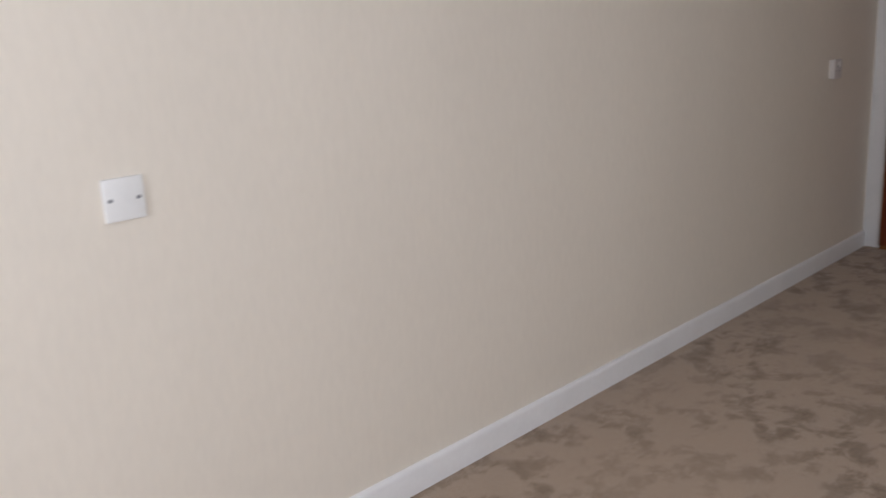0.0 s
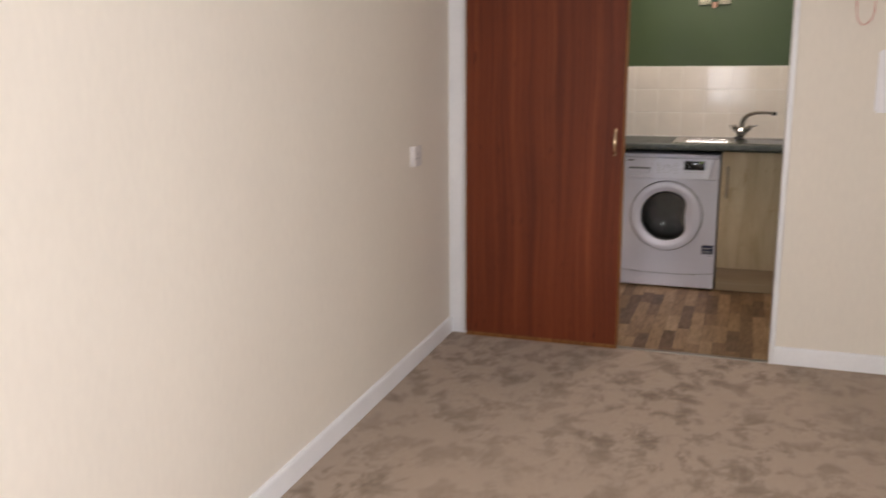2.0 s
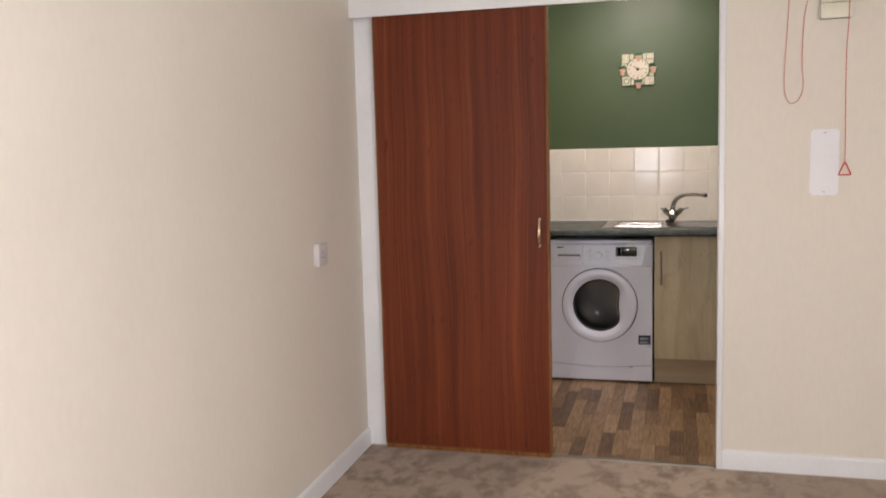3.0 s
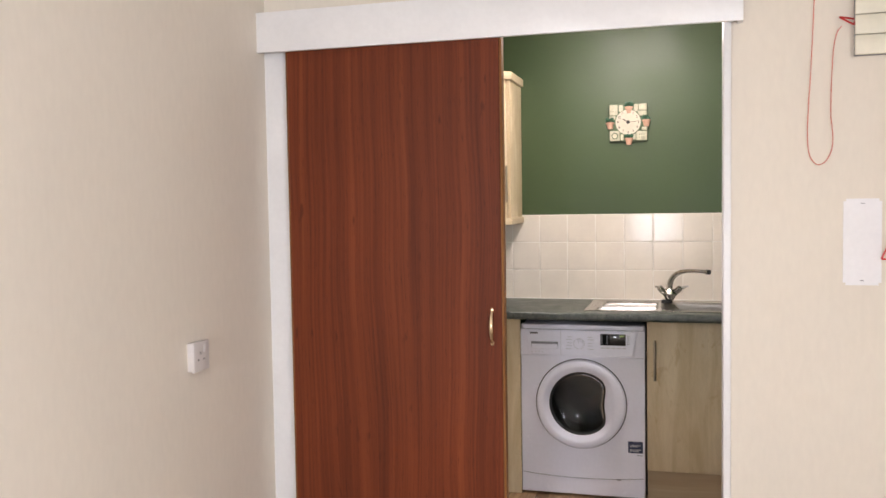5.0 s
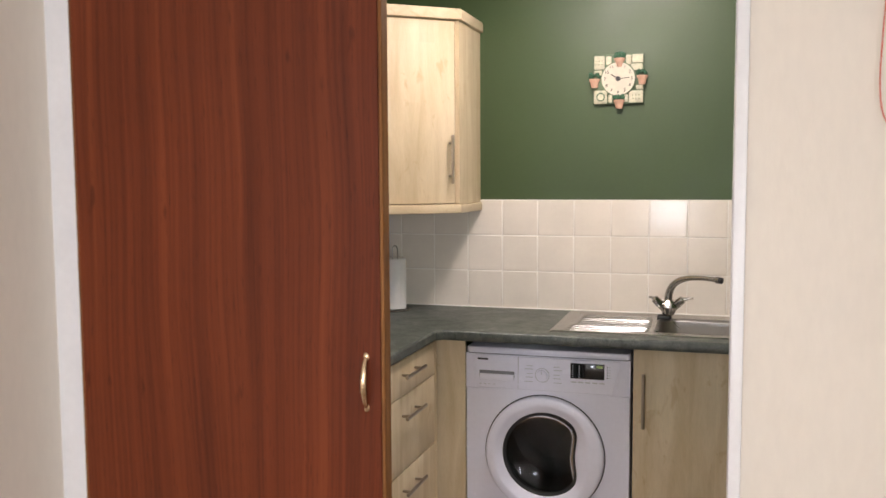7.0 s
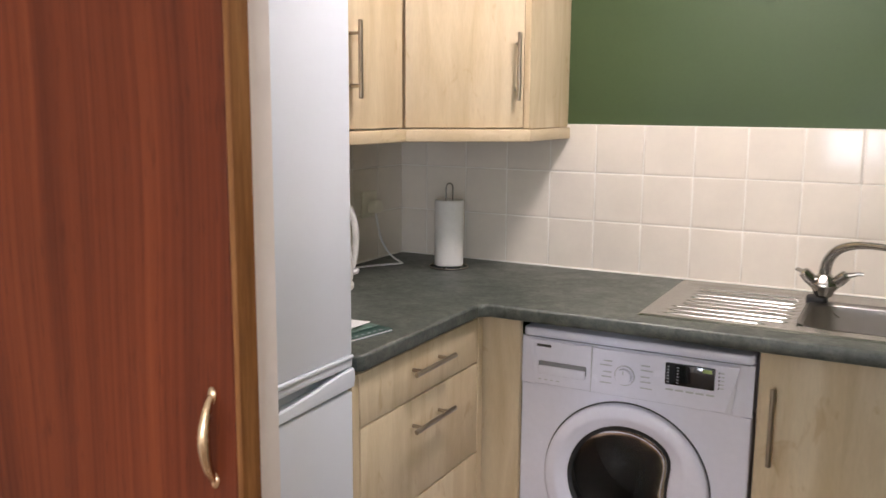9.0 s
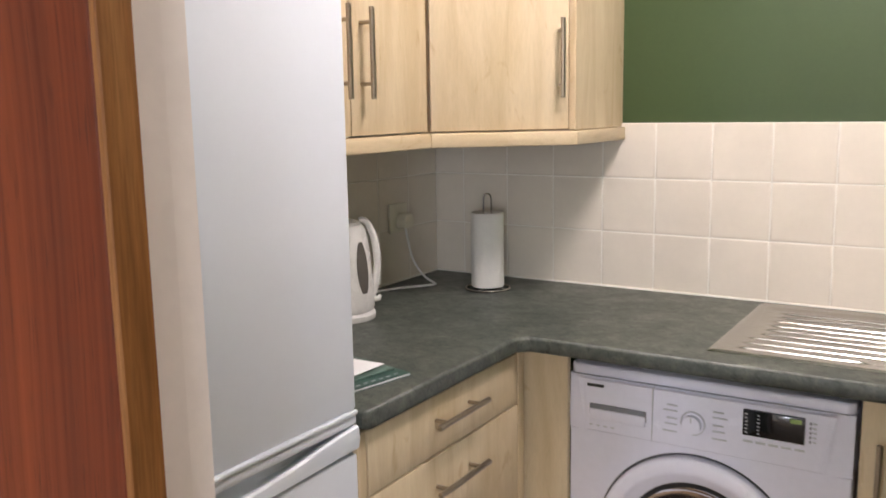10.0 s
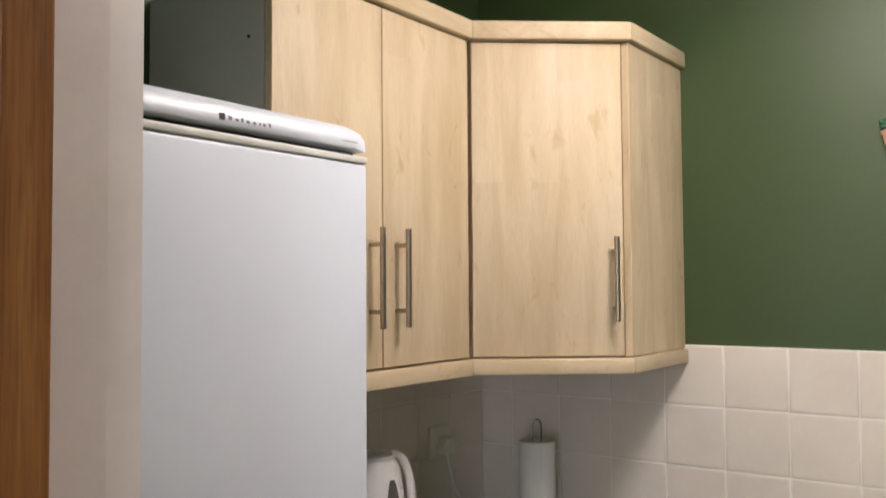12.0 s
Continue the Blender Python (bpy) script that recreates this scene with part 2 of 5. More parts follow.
M_WALL = surf("cream_wallpaper", (0.803, 0.735, 0.637), 0.62, var=0.03, nscale=1.4, fine=0.035, fscale=55, stretch=(1, 1, 0.35), bump=0.25, bscale=95)
M_GREEN = surf("green_wall_paint", (0.044, 0.078, 0.021), 0.50, var=0.08, nscale=1.8, fine=0.05, fscale=90, bump=0.12, bscale=130, rvar=0.1)
M_GREEN.node_tree.nodes["Principled BSDF"].inputs["Specular IOR Level"].default_value = 0.65
M_MELAMINE = surf("grey_white_melamine", (0.52, 0.53, 0.50), 0.5, var=0.02)
M_CEIL = surf("ceiling_paint", (0.82, 0.81, 0.78), 0.8, var=0.03, bump=0.2)
M_TRIM = surf("white_gloss_paint", (0.85, 0.845, 0.85), 0.32, var=0.03, nscale=5, bump=0.08, bscale=40)
M_JAMB = surf("cream_jamb_paint", (0.80, 0.735, 0.69), 0.45, var=0.06, nscale=6, bump=0.15, bscale=60)
M_PLASTIC = surf("white_plastic", (0.82, 0.815, 0.80), 0.35, var=0.02)
# white plastic darkened to carry the shade on the lounge socket
M_SOCKET = surf("shaded_socket_plastic", (0.66, 0.62, 0.60), 0.4, var=0.04, nscale=12)
M_OLDPLASTIC = surf("ivory_plastic", (0.80, 0.76, 0.62), 0.4, var=0.05, nscale=12)
M_ENAMEL = surf("white_enamel", (0.83, 0.82, 0.92), 0.24, var=0.02, nscale=4)
M_FRIDGE = surf("fridge_enamel", (0.725, 0.765, 0.83), 0.36, var=0.02, nscale=2, fine=0.01, rvar=0.02)
M_FRIDGECREAM = surf("fridge_seal", (0.72, 0.71, 0.64), 0.5, var=0.05)
M_DARK = surf("dark_gap", (0.018, 0.018, 0.018), 0.6, var=0.1)
M_DISPLAY = surf("black_display", (0.012, 0.013, 0.015), 0.12, var=0.05)
M_GREY = surf("grey_print", (0.22, 0.22, 0.24), 0.5)
M_PALEGREY = surf("pale_grey_plastic", (0.52, 0.52, 0.54), 0.35)
M_LABEL = surf("blue_label", (0.018, 0.026, 0.075), 0.4, var=0.1)
M_PAPER = surf("white_paper", (0.90, 0.89, 0.91), 0.75, var=0.03)
M_SEAL = surf("grey_rubber_seal", (0.06, 0.06, 0.065), 0.5)
M_TEAL = surf("teal_printed_cover", (0.13, 0.215, 0.18), 0.35, var=0.5, nscale=25, fine=0.3, fscale=60)
M_FOLDER = surf("green_folder", (0.035, 0.085, 0.072), 0.35, var=0.15, nscale=20)
M_STEEL = surf("stainless_steel", (0.46, 0.45, 0.435), 0.25, 1.0, var=0.02, nscale=4, fine=0.02, fscale=60, rvar=0.03)
M_BOWL = surf("brushed_steel_bowl", (0.42, 0.40, 0.375), 0.34, 1.0, var=0.06, nscale=8)
M_CHROME = surf("chrome", (0.52, 0.50, 0.47), 0.15, 1.0, var=0.03, rvar=0.04)
M_NICKEL = surf("brushed_nickel", (0.42, 0.355, 0.28), 0.34, 1.0, var=0.06, nscale=20, fine=0.1, fscale=200)
M_BRASS = surf("worn_brass", (0.76, 0.58, 0.38), 0.24, 1.0, var=0.12, nscale=40)
M_ALU = surf("threshold_metal", (0.35, 0.32, 0.28), 0.4, 1.0, var=0.1)
M_RED = surf("red_plastic", (0.62, 0.03, 0.025), 0.4, var=0.08)
M_CORD = surf("red_cord", (0.66, 0.15, 0.10), 0.7, var=0.1, nscale=80)
M_TILE = surf("cream_tile_glaze", (0.80, 0.735, 0.64), 0.09, var=0.035, nscale=7, fine=0.02, rvar=0.05, bump=0.05, bscale=22.0, shift=11.0)
M_TILE.node_tree.nodes["Principled BSDF"].inputs["Specular IOR Level"].default_value = 0.16
M_GROUT = surf("tile_grout", (0.90, 0.87, 0.80), 0.8, var=0.05, nscale=14)
M_ROLL = surf("kitchen_paper", (0.83, 0.81, 0.77), 0.9, var=0.03, bump=0.5, bscale=180)
M_KETTLE = surf("kettle_plastic", (0.80, 0.79, 0.77), 0.28, var=0.03)
M_WINDOWGREY = surf("kettle_gauge", (0.10, 0.09, 0.08), 0.25)
M_TERRA = surf("terracotta_paint", (0.56, 0.34, 0.235), 0.55, var=0.15, nscale=40)
M_LEAF = surf("painted_leaf_green", (0.04, 0.12, 0.065), 0.55, var=0.25, nscale=60)
M_CLOCKTILE = surf("clock_tile", (0.56, 0.535, 0.39), 0.5, var=0.2, nscale=45)
M_CLOCKMOSS = surf("clock_base_green", (0.14, 0.19, 0.11), 0.6, var=0.25, nscale=50)
M_CLOCKFACE = surf("clock_face_cream", (0.63, 0.575, 0.45), 0.5, var=0.05, nscale=30)
M_INK = surf("dark_ink", (0.03, 0.028, 0.025), 0.5)
M_SCREEN = surf("display_green", (0.30, 0.42, 0.12), 0.4)
M_DRUM = drum_of("perforated_drum")

M_MAHOGANY = mahogany("mahogany_veneer")
M_LIPPING = wood("oak_lipping", (0.17, 0.066, 0.018), (0.26, 0.108, 0.032), (0.36, 0.17, 0.058), 0.45, "z", 2.0)
M_MAPLE = maple("maple_foil", "z")
M_MAPLEH = maple("maple_foil_level", "y")
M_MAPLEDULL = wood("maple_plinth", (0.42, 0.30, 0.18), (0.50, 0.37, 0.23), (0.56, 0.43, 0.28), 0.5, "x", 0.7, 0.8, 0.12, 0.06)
M_CARPET = carpet_of("brushed_beige_carpet")
M_VINYL = vinyl_of("wood_block_vinyl")
M_LAM = laminate_of("green_grey_laminate")
M_VINYLBASE = surf("vinyl_joint", (0.05, 0.03, 0.018), 0.6)
M_LAMPGLASS = glow("lamp_diffuser", (1.0, 0.89, 0.86), 38.0)
M_DOORGLASS = smoked("smoked_door_glass", (0.60, 0.595, 0.58))
M_CLEAR = glass_of("window_glass", (1, 1, 1))


# ---- mesh helpers ----
def box(bm, x0, x1, y0, y1, z0, z1, bevel=0.0, seg=2):
    b2 = bmesh.new()
    bmesh.ops.create_cube(b2, size=1.0, matrix=Matrix.Translation(((x0 + x1) / 2, (y0 + y1) / 2, (z0 + z1) / 2))
                          @ Matrix.Diagonal((x1 - x0, y1 - y0, z1 - z0, 1)))
    if bevel:
        bmesh.ops.bevel(b2, geom=b2.edges[:], offset=bevel, segments=seg, affect="EDGES", profile=0.5)
    join(bm, b2)
    return bm


def join(bm, other):
    tmp = bpy.data.meshes.new("tmp")
    other.to_mesh(tmp)
    other.free()
    bm.from_mesh(tmp)
    bpy.data.meshes.remove(tmp)


def prism(bm, outline, z0, z1, bevel=0.0, seg=3, only_top=False):
    """An upright prism over a plan outline."""
    b2 = bmesh.new()
    lo = [b2.verts.new((x, y, z0)) for x, y in outline]
    hi = [b2.verts.new((x, y, z1)) for x, y in outline]
    n = len(outline)
    b2.faces.new(lo[::-1])
    b2.faces.new(hi)
    for i in range(n):
        b2.faces.new((lo[i], lo[(i + 1) % n], hi[(i + 1) % n], hi[i]))
    bmesh.ops.recalc_face_normals(b2, faces=b2.faces[:])
    if bevel:
        es = [e for e in b2.edges if not only_top or all(abs(v.co.z - z1) < 1e-6 for v in e.verts)]
        bmesh.ops.bevel(b2, geom=es, offset=bevel, segments=seg, affect="EDGES", profile=0.5)
    join(bm, b2)
    return bm


def tube(bm, points, radius, seg=10, closed=False):
    """A round bar along points; radius may be one number or one a point."""
    pts = [Vector(p) for p in points]
    rad = radius if isinstance(radius, (list, tuple)) else [radius] * len(pts)
    n = len(pts)
    rings, side = [], None
    for i, p in enumerate(pts):
        a = pts[(i - 1) % n] if closed or i else pts[0]
        b = pts[(i + 1) % n] if closed or i < n - 1 else pts[-1]
        d = (b - a).normalized()
        if side is None:
            side = d.orthogonal().normalized()
        side = (side - d * side.dot(d)).normalized()
        up = d.cross(side)
        rings.append([bm.verts.new(p + rad[i] * (math.cos(k * math.tau / seg) * side + math.sin(k * math.tau / seg) * up)) for k in range(seg)])
    for i in range(n if closed else n - 1):
        r0, r1 = rings[i], rings[(i + 1) % n]
        for k in range(seg):
            bm.faces.new((r0[k], r0[(k + 1) % seg], r1[(k + 1) % seg], r1[k]))
    if not closed:
        bm.faces.new(rings[0][::-1])
        bm.faces.new(rings[-1])
    bmesh.ops.recalc_face_normals(bm, faces=bm.faces[:])
    return bm


def lathe(bm, profile, seg=40, m=Matrix()):
    """Turns (radius, height) pairs round z; radius 0 closes an end."""
    rings = []
    for r, z in profile:
        if r < 1e-6:
            rings.append([bm.verts.new(m @ Vector((0, 0, z)))])
        else:
            rings.append([bm.verts.new(m @ Vector((r * math.cos(k * math.tau / seg), r * math.sin(k * math.tau / seg), z))) for k in range(seg)])
    for a, b in zip(rings, rings[1:]):
        for k in range(seg):
            k2 = (k + 1) % seg
            if len(a) == 1 and len(b) > 1:
                bm.faces.new((a[0], b[k], b[k2]))
            elif len(b) == 1 and len(a) > 1:
                bm.faces.new((a[k], b[0], a[k2]))
            elif len(a) > 1:
                bm.faces.new((a[k], b[k], b[k2], a[k2]))
    bmesh.ops.recalc_face_normals(bm, faces=bm.faces[:])
    return bm


def disc_y(bm, x, z, r, y0, y1, seg=32, bevel=0.0):
    """A round plug whose axis runs along y."""
    prof = [(0, 0), (r - bevel, 0), (r, bevel), (r, abs(y1 - y0)), (0, abs(y1 - y0))] if bevel else [(0, 0), (r, 0), (r, abs(y1 - y0)), (0, abs(y1 - y0))]
    return lathe(bm, prof, seg, Matrix.Translation((x, y0, z)) @ Matrix.Rotation(radians(-90 if y1 > y0 else 90), 4, "X"))


def part(name, bm, material, parent=None, label="", smooth=True):
    me = bpy.data.meshes.new(name)
    bm.to_mesh(me)
    bm.free()
    me.materials.append(material)
    if smooth:
        for poly in me.polygons:
            poly.use_smooth = True
        me.set_sharp_from_angle(angle=radians(35))
    ob = new(name, me)
    ob.parent = parent
    if label:
        tagged(ob, label)
    return ob


def thing(name, x, y, z, label, category, rz=0.0, group="", kind=""):
    ob = new(name)
    ob.empty_display_size = 0.05
    ob.matrix_world = pose(x, y, z, 0, 0, rz)
    return tagged(ob, label, category, group, kind)


def structure(name, bm, material, label, category="structure", smooth=True):
    return tagged(part(name, bm, material, None, "", smooth), label, category, "", "structure")


B = bmesh.new


def letters(text, size, material, parent, m, name="numeral"):
    cu = bpy.data.curves.new(name, "FONT")
    cu.body, cu.size, cu.align_x, cu.align_y, cu.extrude = text, size, "CENTER", "CENTER", 0.0006
    cu.resolution_u = 3
    cu.materials.append(material)
    ob = new(name, cu)
    ob.parent = parent
    ob.matrix_local = m
    return ob


# ---- large structure ----
YB = -6.0    # lounge window wall
XR = 3.4     # lounge far side wall
YK = 1.853   # kitchen back wall
XK = 2.06    # kitchen side wall
H = 2.42
XO0, XO1, ZO = 0.846, 1.628, 2.06  # door opening

structure("floor", box(B(), -0.1, XR + 0.1, YB - 0.1, 0.004, -0.12, 0.0), M_CARPET, "beige cut-pile carpet with brushed darker patches", "carpet", False)
kitchen_floor = structure("floor_kitchen", box(B(), 0.0, XK, 0.004, YK, -0.12, -0.0025), M_VINYLBASE, "wood-block patterned vinyl kitchen floor", "floor", False)
LEAN = pose(0.013, 0, 0, 0, 0, math.degrees(math.atan(0.026)))  # the lounge's long wall runs slightly out of square
structure("wall_left", box(B(), -0.3, 0.0, YB - 0.1, 0.05, 0.0, H), M_WALL, "cream textured wallpaper lounge wall", "wall", False).matrix_world = LEAN
structure("wall_kitchen_left", box(B(), -0.1, 0.0, 0.05, YK + 0.1, -0.12, H), M_GREEN, "dark green painted kitchen wall", "wall", False)
structure("wall_kitchen_back", box(B(), 0.0, XK + 0.1, YK, YK + 0.1, -0.12, H), M_GREEN, "dark green satin painted kitchen wall", "wall", False)
structure("wall_kitchen_right", box(B(), XK, XK + 0.1, 0.097, YK, -0.12, H), M_GREEN, "dark green painted kitchen side wall", "wall", False)
bm = B()
box(bm, 0.0, XO0, 0.012, 0.103, 0.0, H)
box(bm, XO1, XR, 0.0, 0.097, 0.0, H)
box(bm, XO0, XO1, 0.0, 0.097, ZO, H)
structure("wall_door", bm, M_WALL, "cream papered wall with the kitchen doorway", "wall", False)
bm = B()
box(bm, 0.0, XO0 - 0.021, 0.1032, 0.1062, 0.0, H)
box(bm, XO1 + 0.02, XK, 0.0972, 0.1005, 0.0, H)
box(bm, XO0 - 0.021, XO1 + 0.02, 0.0972, 0.1005, ZO + 0.002, H)
structure("wall_door_kitchen_side", bm, M_GREEN, "dark green painted kitchen side of the doorway wall", "wall", False)
WX0, WX1, WZ0, WZ1 = 0.70, 1.54, 0.82, 2.08  # end window
SY0, SY1 = -5.29, -3.61                     # side window
bm = B()
box(bm, XR, XR + 0.12, YB, SY0, 0.0, H)
box(bm, XR, XR + 0.12, SY1, 0.097, 0.0, H)
box(bm, XR, XR + 0.12, SY0, SY1, 0.0, WZ0)
box(bm, XR, XR + 0.12, SY0, SY1, WZ1, H)
structure("wall_right", bm, M_WALL, "cream papered lounge wall with a window", "wall", False)
bm = B()
box(bm, -0.1, WX0, YB - 0.12, YB, 0.0, H)
box(bm, WX1, XR + 0.1, YB - 0.12, YB, 0.0, H)
box(bm, WX0, WX1, YB - 0.12, YB, 0.0, WZ0)
box(bm, WX0, WX1, YB - 0.12, YB, WZ1, H)
structure("wall_window", bm, M_WALL, "cream papered wall with a wide window", "wall", False)
structure("ceiling", box(B(), -0.1, XR + 0.1, YB - 0.12, 0.05, H, H + 0.1), M_CEIL, "white painted lounge ceiling", "ceiling", False)
structure("ceiling_kitchen", box(B(), -0.1, XR + 0.1, 0.05, YK + 0.1, H, H + 0.1), M_CEIL, "white painted kitchen ceiling", "ceiling", False)



def window(name, m, width, height, label):
    w = thing(name, 0, 0, 0, label, "window", kind="structure")
    w.matrix_world = m
    bm = B()
    w2 = width / 2
    for x0, x1, z0, z1 in ((-w2, -w2 + 0.06, 0, height), (w2 - 0.06, w2, 0, height), (-w2 + 0.06, w2 - 0.06, 0, 0.06),
                           (-w2 + 0.06, w2 - 0.06, height - 0.06, height), (-0.03, 0.03, 0.06, height - 0.06)):
        box(bm, x0, x1, -0.03, 0.03, z0, z1, 0.004)
    part("window_frame", bm, M_TRIM, w)
    for x0, x1 in ((-w2 + 0.055, -0.025), (0.025, w2 - 0.055)):
        pane = part("pane", box(B(), x0, x1, -0.008, 0.008, 0.055, height - 0.055), M_CLEAR, w, "clear glass pane", False)
        pane.visible_shadow = False


window("window_1", pose((WX0 + WX1) / 2, YB - 0.075, WZ0), WX1 - WX0, WZ1 - WZ0, "white framed window in the lounge's end wall")
window("window_2", pose(XR + 0.075, (SY0 + SY1) / 2, WZ0, 0, 0, 90), SY1 - SY0, WZ1 - WZ0, "white framed window in the lounge's side wall")


# skirting boards: plain with a rounded top
def skirting(name, length, label):
    """Runs along +y from its origin, its face towards +x."""
    bm = B()
    prof = [(0.0, 0.0), (0.014, 0.0), (0.014, 0.070), (0.0125, 0.078), (0.009, 0.083), (0.004, 0.085), (0.0, 0.085)]
    a = [bm.verts.new((x, 0, z)) for x, z in prof]
    b = [bm.verts.new((x, length, z)) for x, z in prof]
    for i in range(len(prof)):
        j = (i + 1) % len(prof)
        bm.faces.new((a[i], a[j], b[j], b[i]))
    bm.faces.new(a[::-1])
    bm.faces.new(b)
    bmesh.ops.recalc_face_normals(bm, faces=bm.faces[:])
    return structure(name, bm, M_TRIM, label, "skirting board")


sk = skirting("baseboard_left", -YB + 0.0045, "white gloss skirting board along the cream wall")
sk.matrix_world = LEAN @ pose(0.0, YB, 0.0)
sk = skirting("baseboard_door_wall", XR - 1.6325, "white gloss skirting board beside the kitchen doorway")
sk.matrix_world = pose(1.6325, 0.0, 0.0, 0, 0, -90)

# door casing: board at the wall corner, jamb linings, stop batten, pelmet
structure("trim_corner_board", box(B(), 0.0, 0.145, 0.005, 0.0118, 0.0, 2.02, 0.002), M_TRIM, "white painted board in the wall corner", "door trim")
bm = B()
prism(bm, [(XO0 - 0.02, 0.008), (XO0 + 0.0065, 0.008), (XO0 + 0.0065, 0.076), (XO0 + 0.004, 0.107), (XO0 - 0.02, 0.107)], 0.0, ZO)
structure("trim_jamb_lining", bm, M_JAMB, "cream painted jamb lining with a chipped edge", "door trim", False)
structure("trim_stop_batten", box(B(), 1.614, 1.638, -0.022, 0.0975, 0.0, ZO - 0.003, 0.004), M_TRIM, "white painted post at the doorway's closing side", "door trim")
bm = B()
box(bm, 0.002, 1.672, -0.056, -0.041, 2.003, 2.146, 0.002)
box(bm, 1.656, 1.672, -0.041, -0.0005, 2.003, 2.146, 0.002)
box(bm, 0.002, 1.656, -0.041, -0.0005, 2.131, 2.146, 0.002)
structure("trim_pelmet", bm, M_TRIM, "white painted pelmet board hiding the sliding door track", "pelmet")
structure("trim_door_track", box(B(), 0.02, 1.65, -0.036, -0.004, 2.062, 2.10, 0.002), M_ALU, "metal sliding track behind the pelmet", "door track")
structure("trim_threshold", box(B(), XO0 + 0.01, 1.613, -0.012, 0.022, -0.001, 0.005, 0.002), M_ALU, "worn metal carpet threshold strip", "threshold")


# ---- lounge things ----
def sliding_door():
    d = thing("sliding_door", 0.120, -0.0325, 0.024, "half-open mahogany veneered sliding door with brass handle", "door")
    part("leaf", box(B(), 0.0, 0.776, 0.0, 0.036, 0.0, 2.03, 0.0012, 1), M_MAHOGANY, d, "reddish-brown mahogany veneer leaf")
    part("edge_lipping", box(B(), 0.7765, 0.7850, 0.0, 0.036, 0.0, 2.03, 0.0015, 1), M_LIPPING, d, "lighter brown timber edge strip")
    part("edge_lipping", box(B(), -0.0065, -0.0005, 0.0, 0.036, 0.0, 2.03, 0.0015, 1), M_LIPPING, d, "lighter brown timber edge strip")
    bm = B()
    pts, rad = [], []
    for i in range(17):
        u = i / 16
        pts.append((0.742, -0.003 - 0.016 * math.sin(math.pi * u) ** 0.7, 0.951 + 0.108 * u))
        rad.append(0.0045 + 0.0035 * math.sin(math.pi * u))
    tube(bm, pts, rad, 12)
    h = part("handle", bm, M_BRASS, d, "worn brass bow handle")
    for z in (0.949, 1.061):
        bm = B()
        bmesh.ops.create_uvsphere(bm, u_segments=14, v_segments=8, radius=0.009, matrix=Matrix.Translation((0.742, -0.0015, z)) @ Matrix.Diagonal((0.8, 0.5, 1.25, 1)))
        part("handle_foot", bm, M_BRASS, h)
    # made-up bar filling the gap; its brown stands in for the door's shadow line
    part("floor_guide", box(B(), -0.006, 0.780, 0.012, 0.030, -0.0238, -0.0005), M_LIPPING, d, "brown bar added under the leaf in place of its shadow line")


sliding_door()


def wall_plate(bm, w, h, t):
    """A faceplate in the y-z plane, its face towards +x."""
    return box(bm, 0.0, t, -w / 2, w / 2, -h / 2, h / 2, 0.0028, 3)


def power_socket():
    s = thing("power_socket", 0.0, -0.521, 0.985, "white single switched socket on the cream wall", "socket")
    s.matrix_world = LEAN @ pose(0.0, -0.546, 0.991)
    part("back_box", box(B(), 0.0, 0.014, -0.044, 0.044, -0.044, 0.044, 0.002), M_SOCKET, s, "white surface back box")
    part("faceplate", box(B(), 0.0142, 0.025, -0.046, 0.046, -0.046, 0.046, 0.0028, 3), M_SOCKET, s)
    part("switch", box(B(), 0.024, 0.0285, 0.012, 0.026, 0.010, 0.034, 0.0012), M_SOCKET, s, "white rocker switch")
    part("pin_hole", box(B(), 0.0248, 0.0256, -0.010, -0.006, 0.006, 0.016), M_DARK, s)
    for y in (-0.024, 0.008):
        part("pin_hole", box(B(), 0.0248, 0.0256, y, y + 0.007, -0.012, -0.007), M_DARK, s)


def blank_plate():
    s = thing("blank_plate", 0.0, -4.158, 1.163, "white blank cover plate with two screws on the cream wall", "wall plate")
    s.matrix_world = LEAN @ pose(0.0, -4.138, 0.973)
    part("faceplate", wall_plate(B(), 0.087, 0.087, 0.009), M_PLASTIC, s)
    for y in (-0.03, 0.03):
        bm = B()
        lathe(bm, [(0, 0), (0.0042, 0), (0.0036, 0.0012), (0, 0.0012)], 14, Matrix.Translation((0.009, y, 0.0)) @ Matrix.Rotation(radians(90), 4, "Y"))
        box(bm, 0.0098, 0.0106, y - 0.0055, y + 0.0055, -0.0012, 0.0012)
        part("screw", bm, M_GREY, s, "slotted grey screw")


power_socket()
blank_plate()


def alarm_unit():
    u = thing("alarm_unit", 2.0505, -0.002, 1.880, "ivory plastic three-part call unit on the wall", "call unit")
    part("back_box", box(B(), -0.0565, 0.0565, -0.02, 0.0015, 0.0, 0.180, 0.002), M_GREY, u, "grey back plate")
    for i in range(3):
        part("cover", box(B(), -0.058, 0.058, -0.034, -0.02, 0.001 + i * 0.0605, 0.059 + i * 0.0605, 0.002), M_OLDPLASTIC, u, "ivory plastic cover")


def triangle(bm, x, y, z, s, m=Matrix()):
    pts = []
    for i, (a, b) in enumerate(((0, s), (-0.62 * s, -0.4 * s), (0.62 * s, -0.4 * s))):
        for k in range(4):
            ang = radians((90, 210, 330)[i] - 45 + 30 * k)
            pts.append(m @ Vector((x + a + 0.12 * s * math.cos(ang), y, z + b + 0.12 * s * math.sin(ang))))
    tube(bm, pts, 0.0028, 8, True)
    return bm


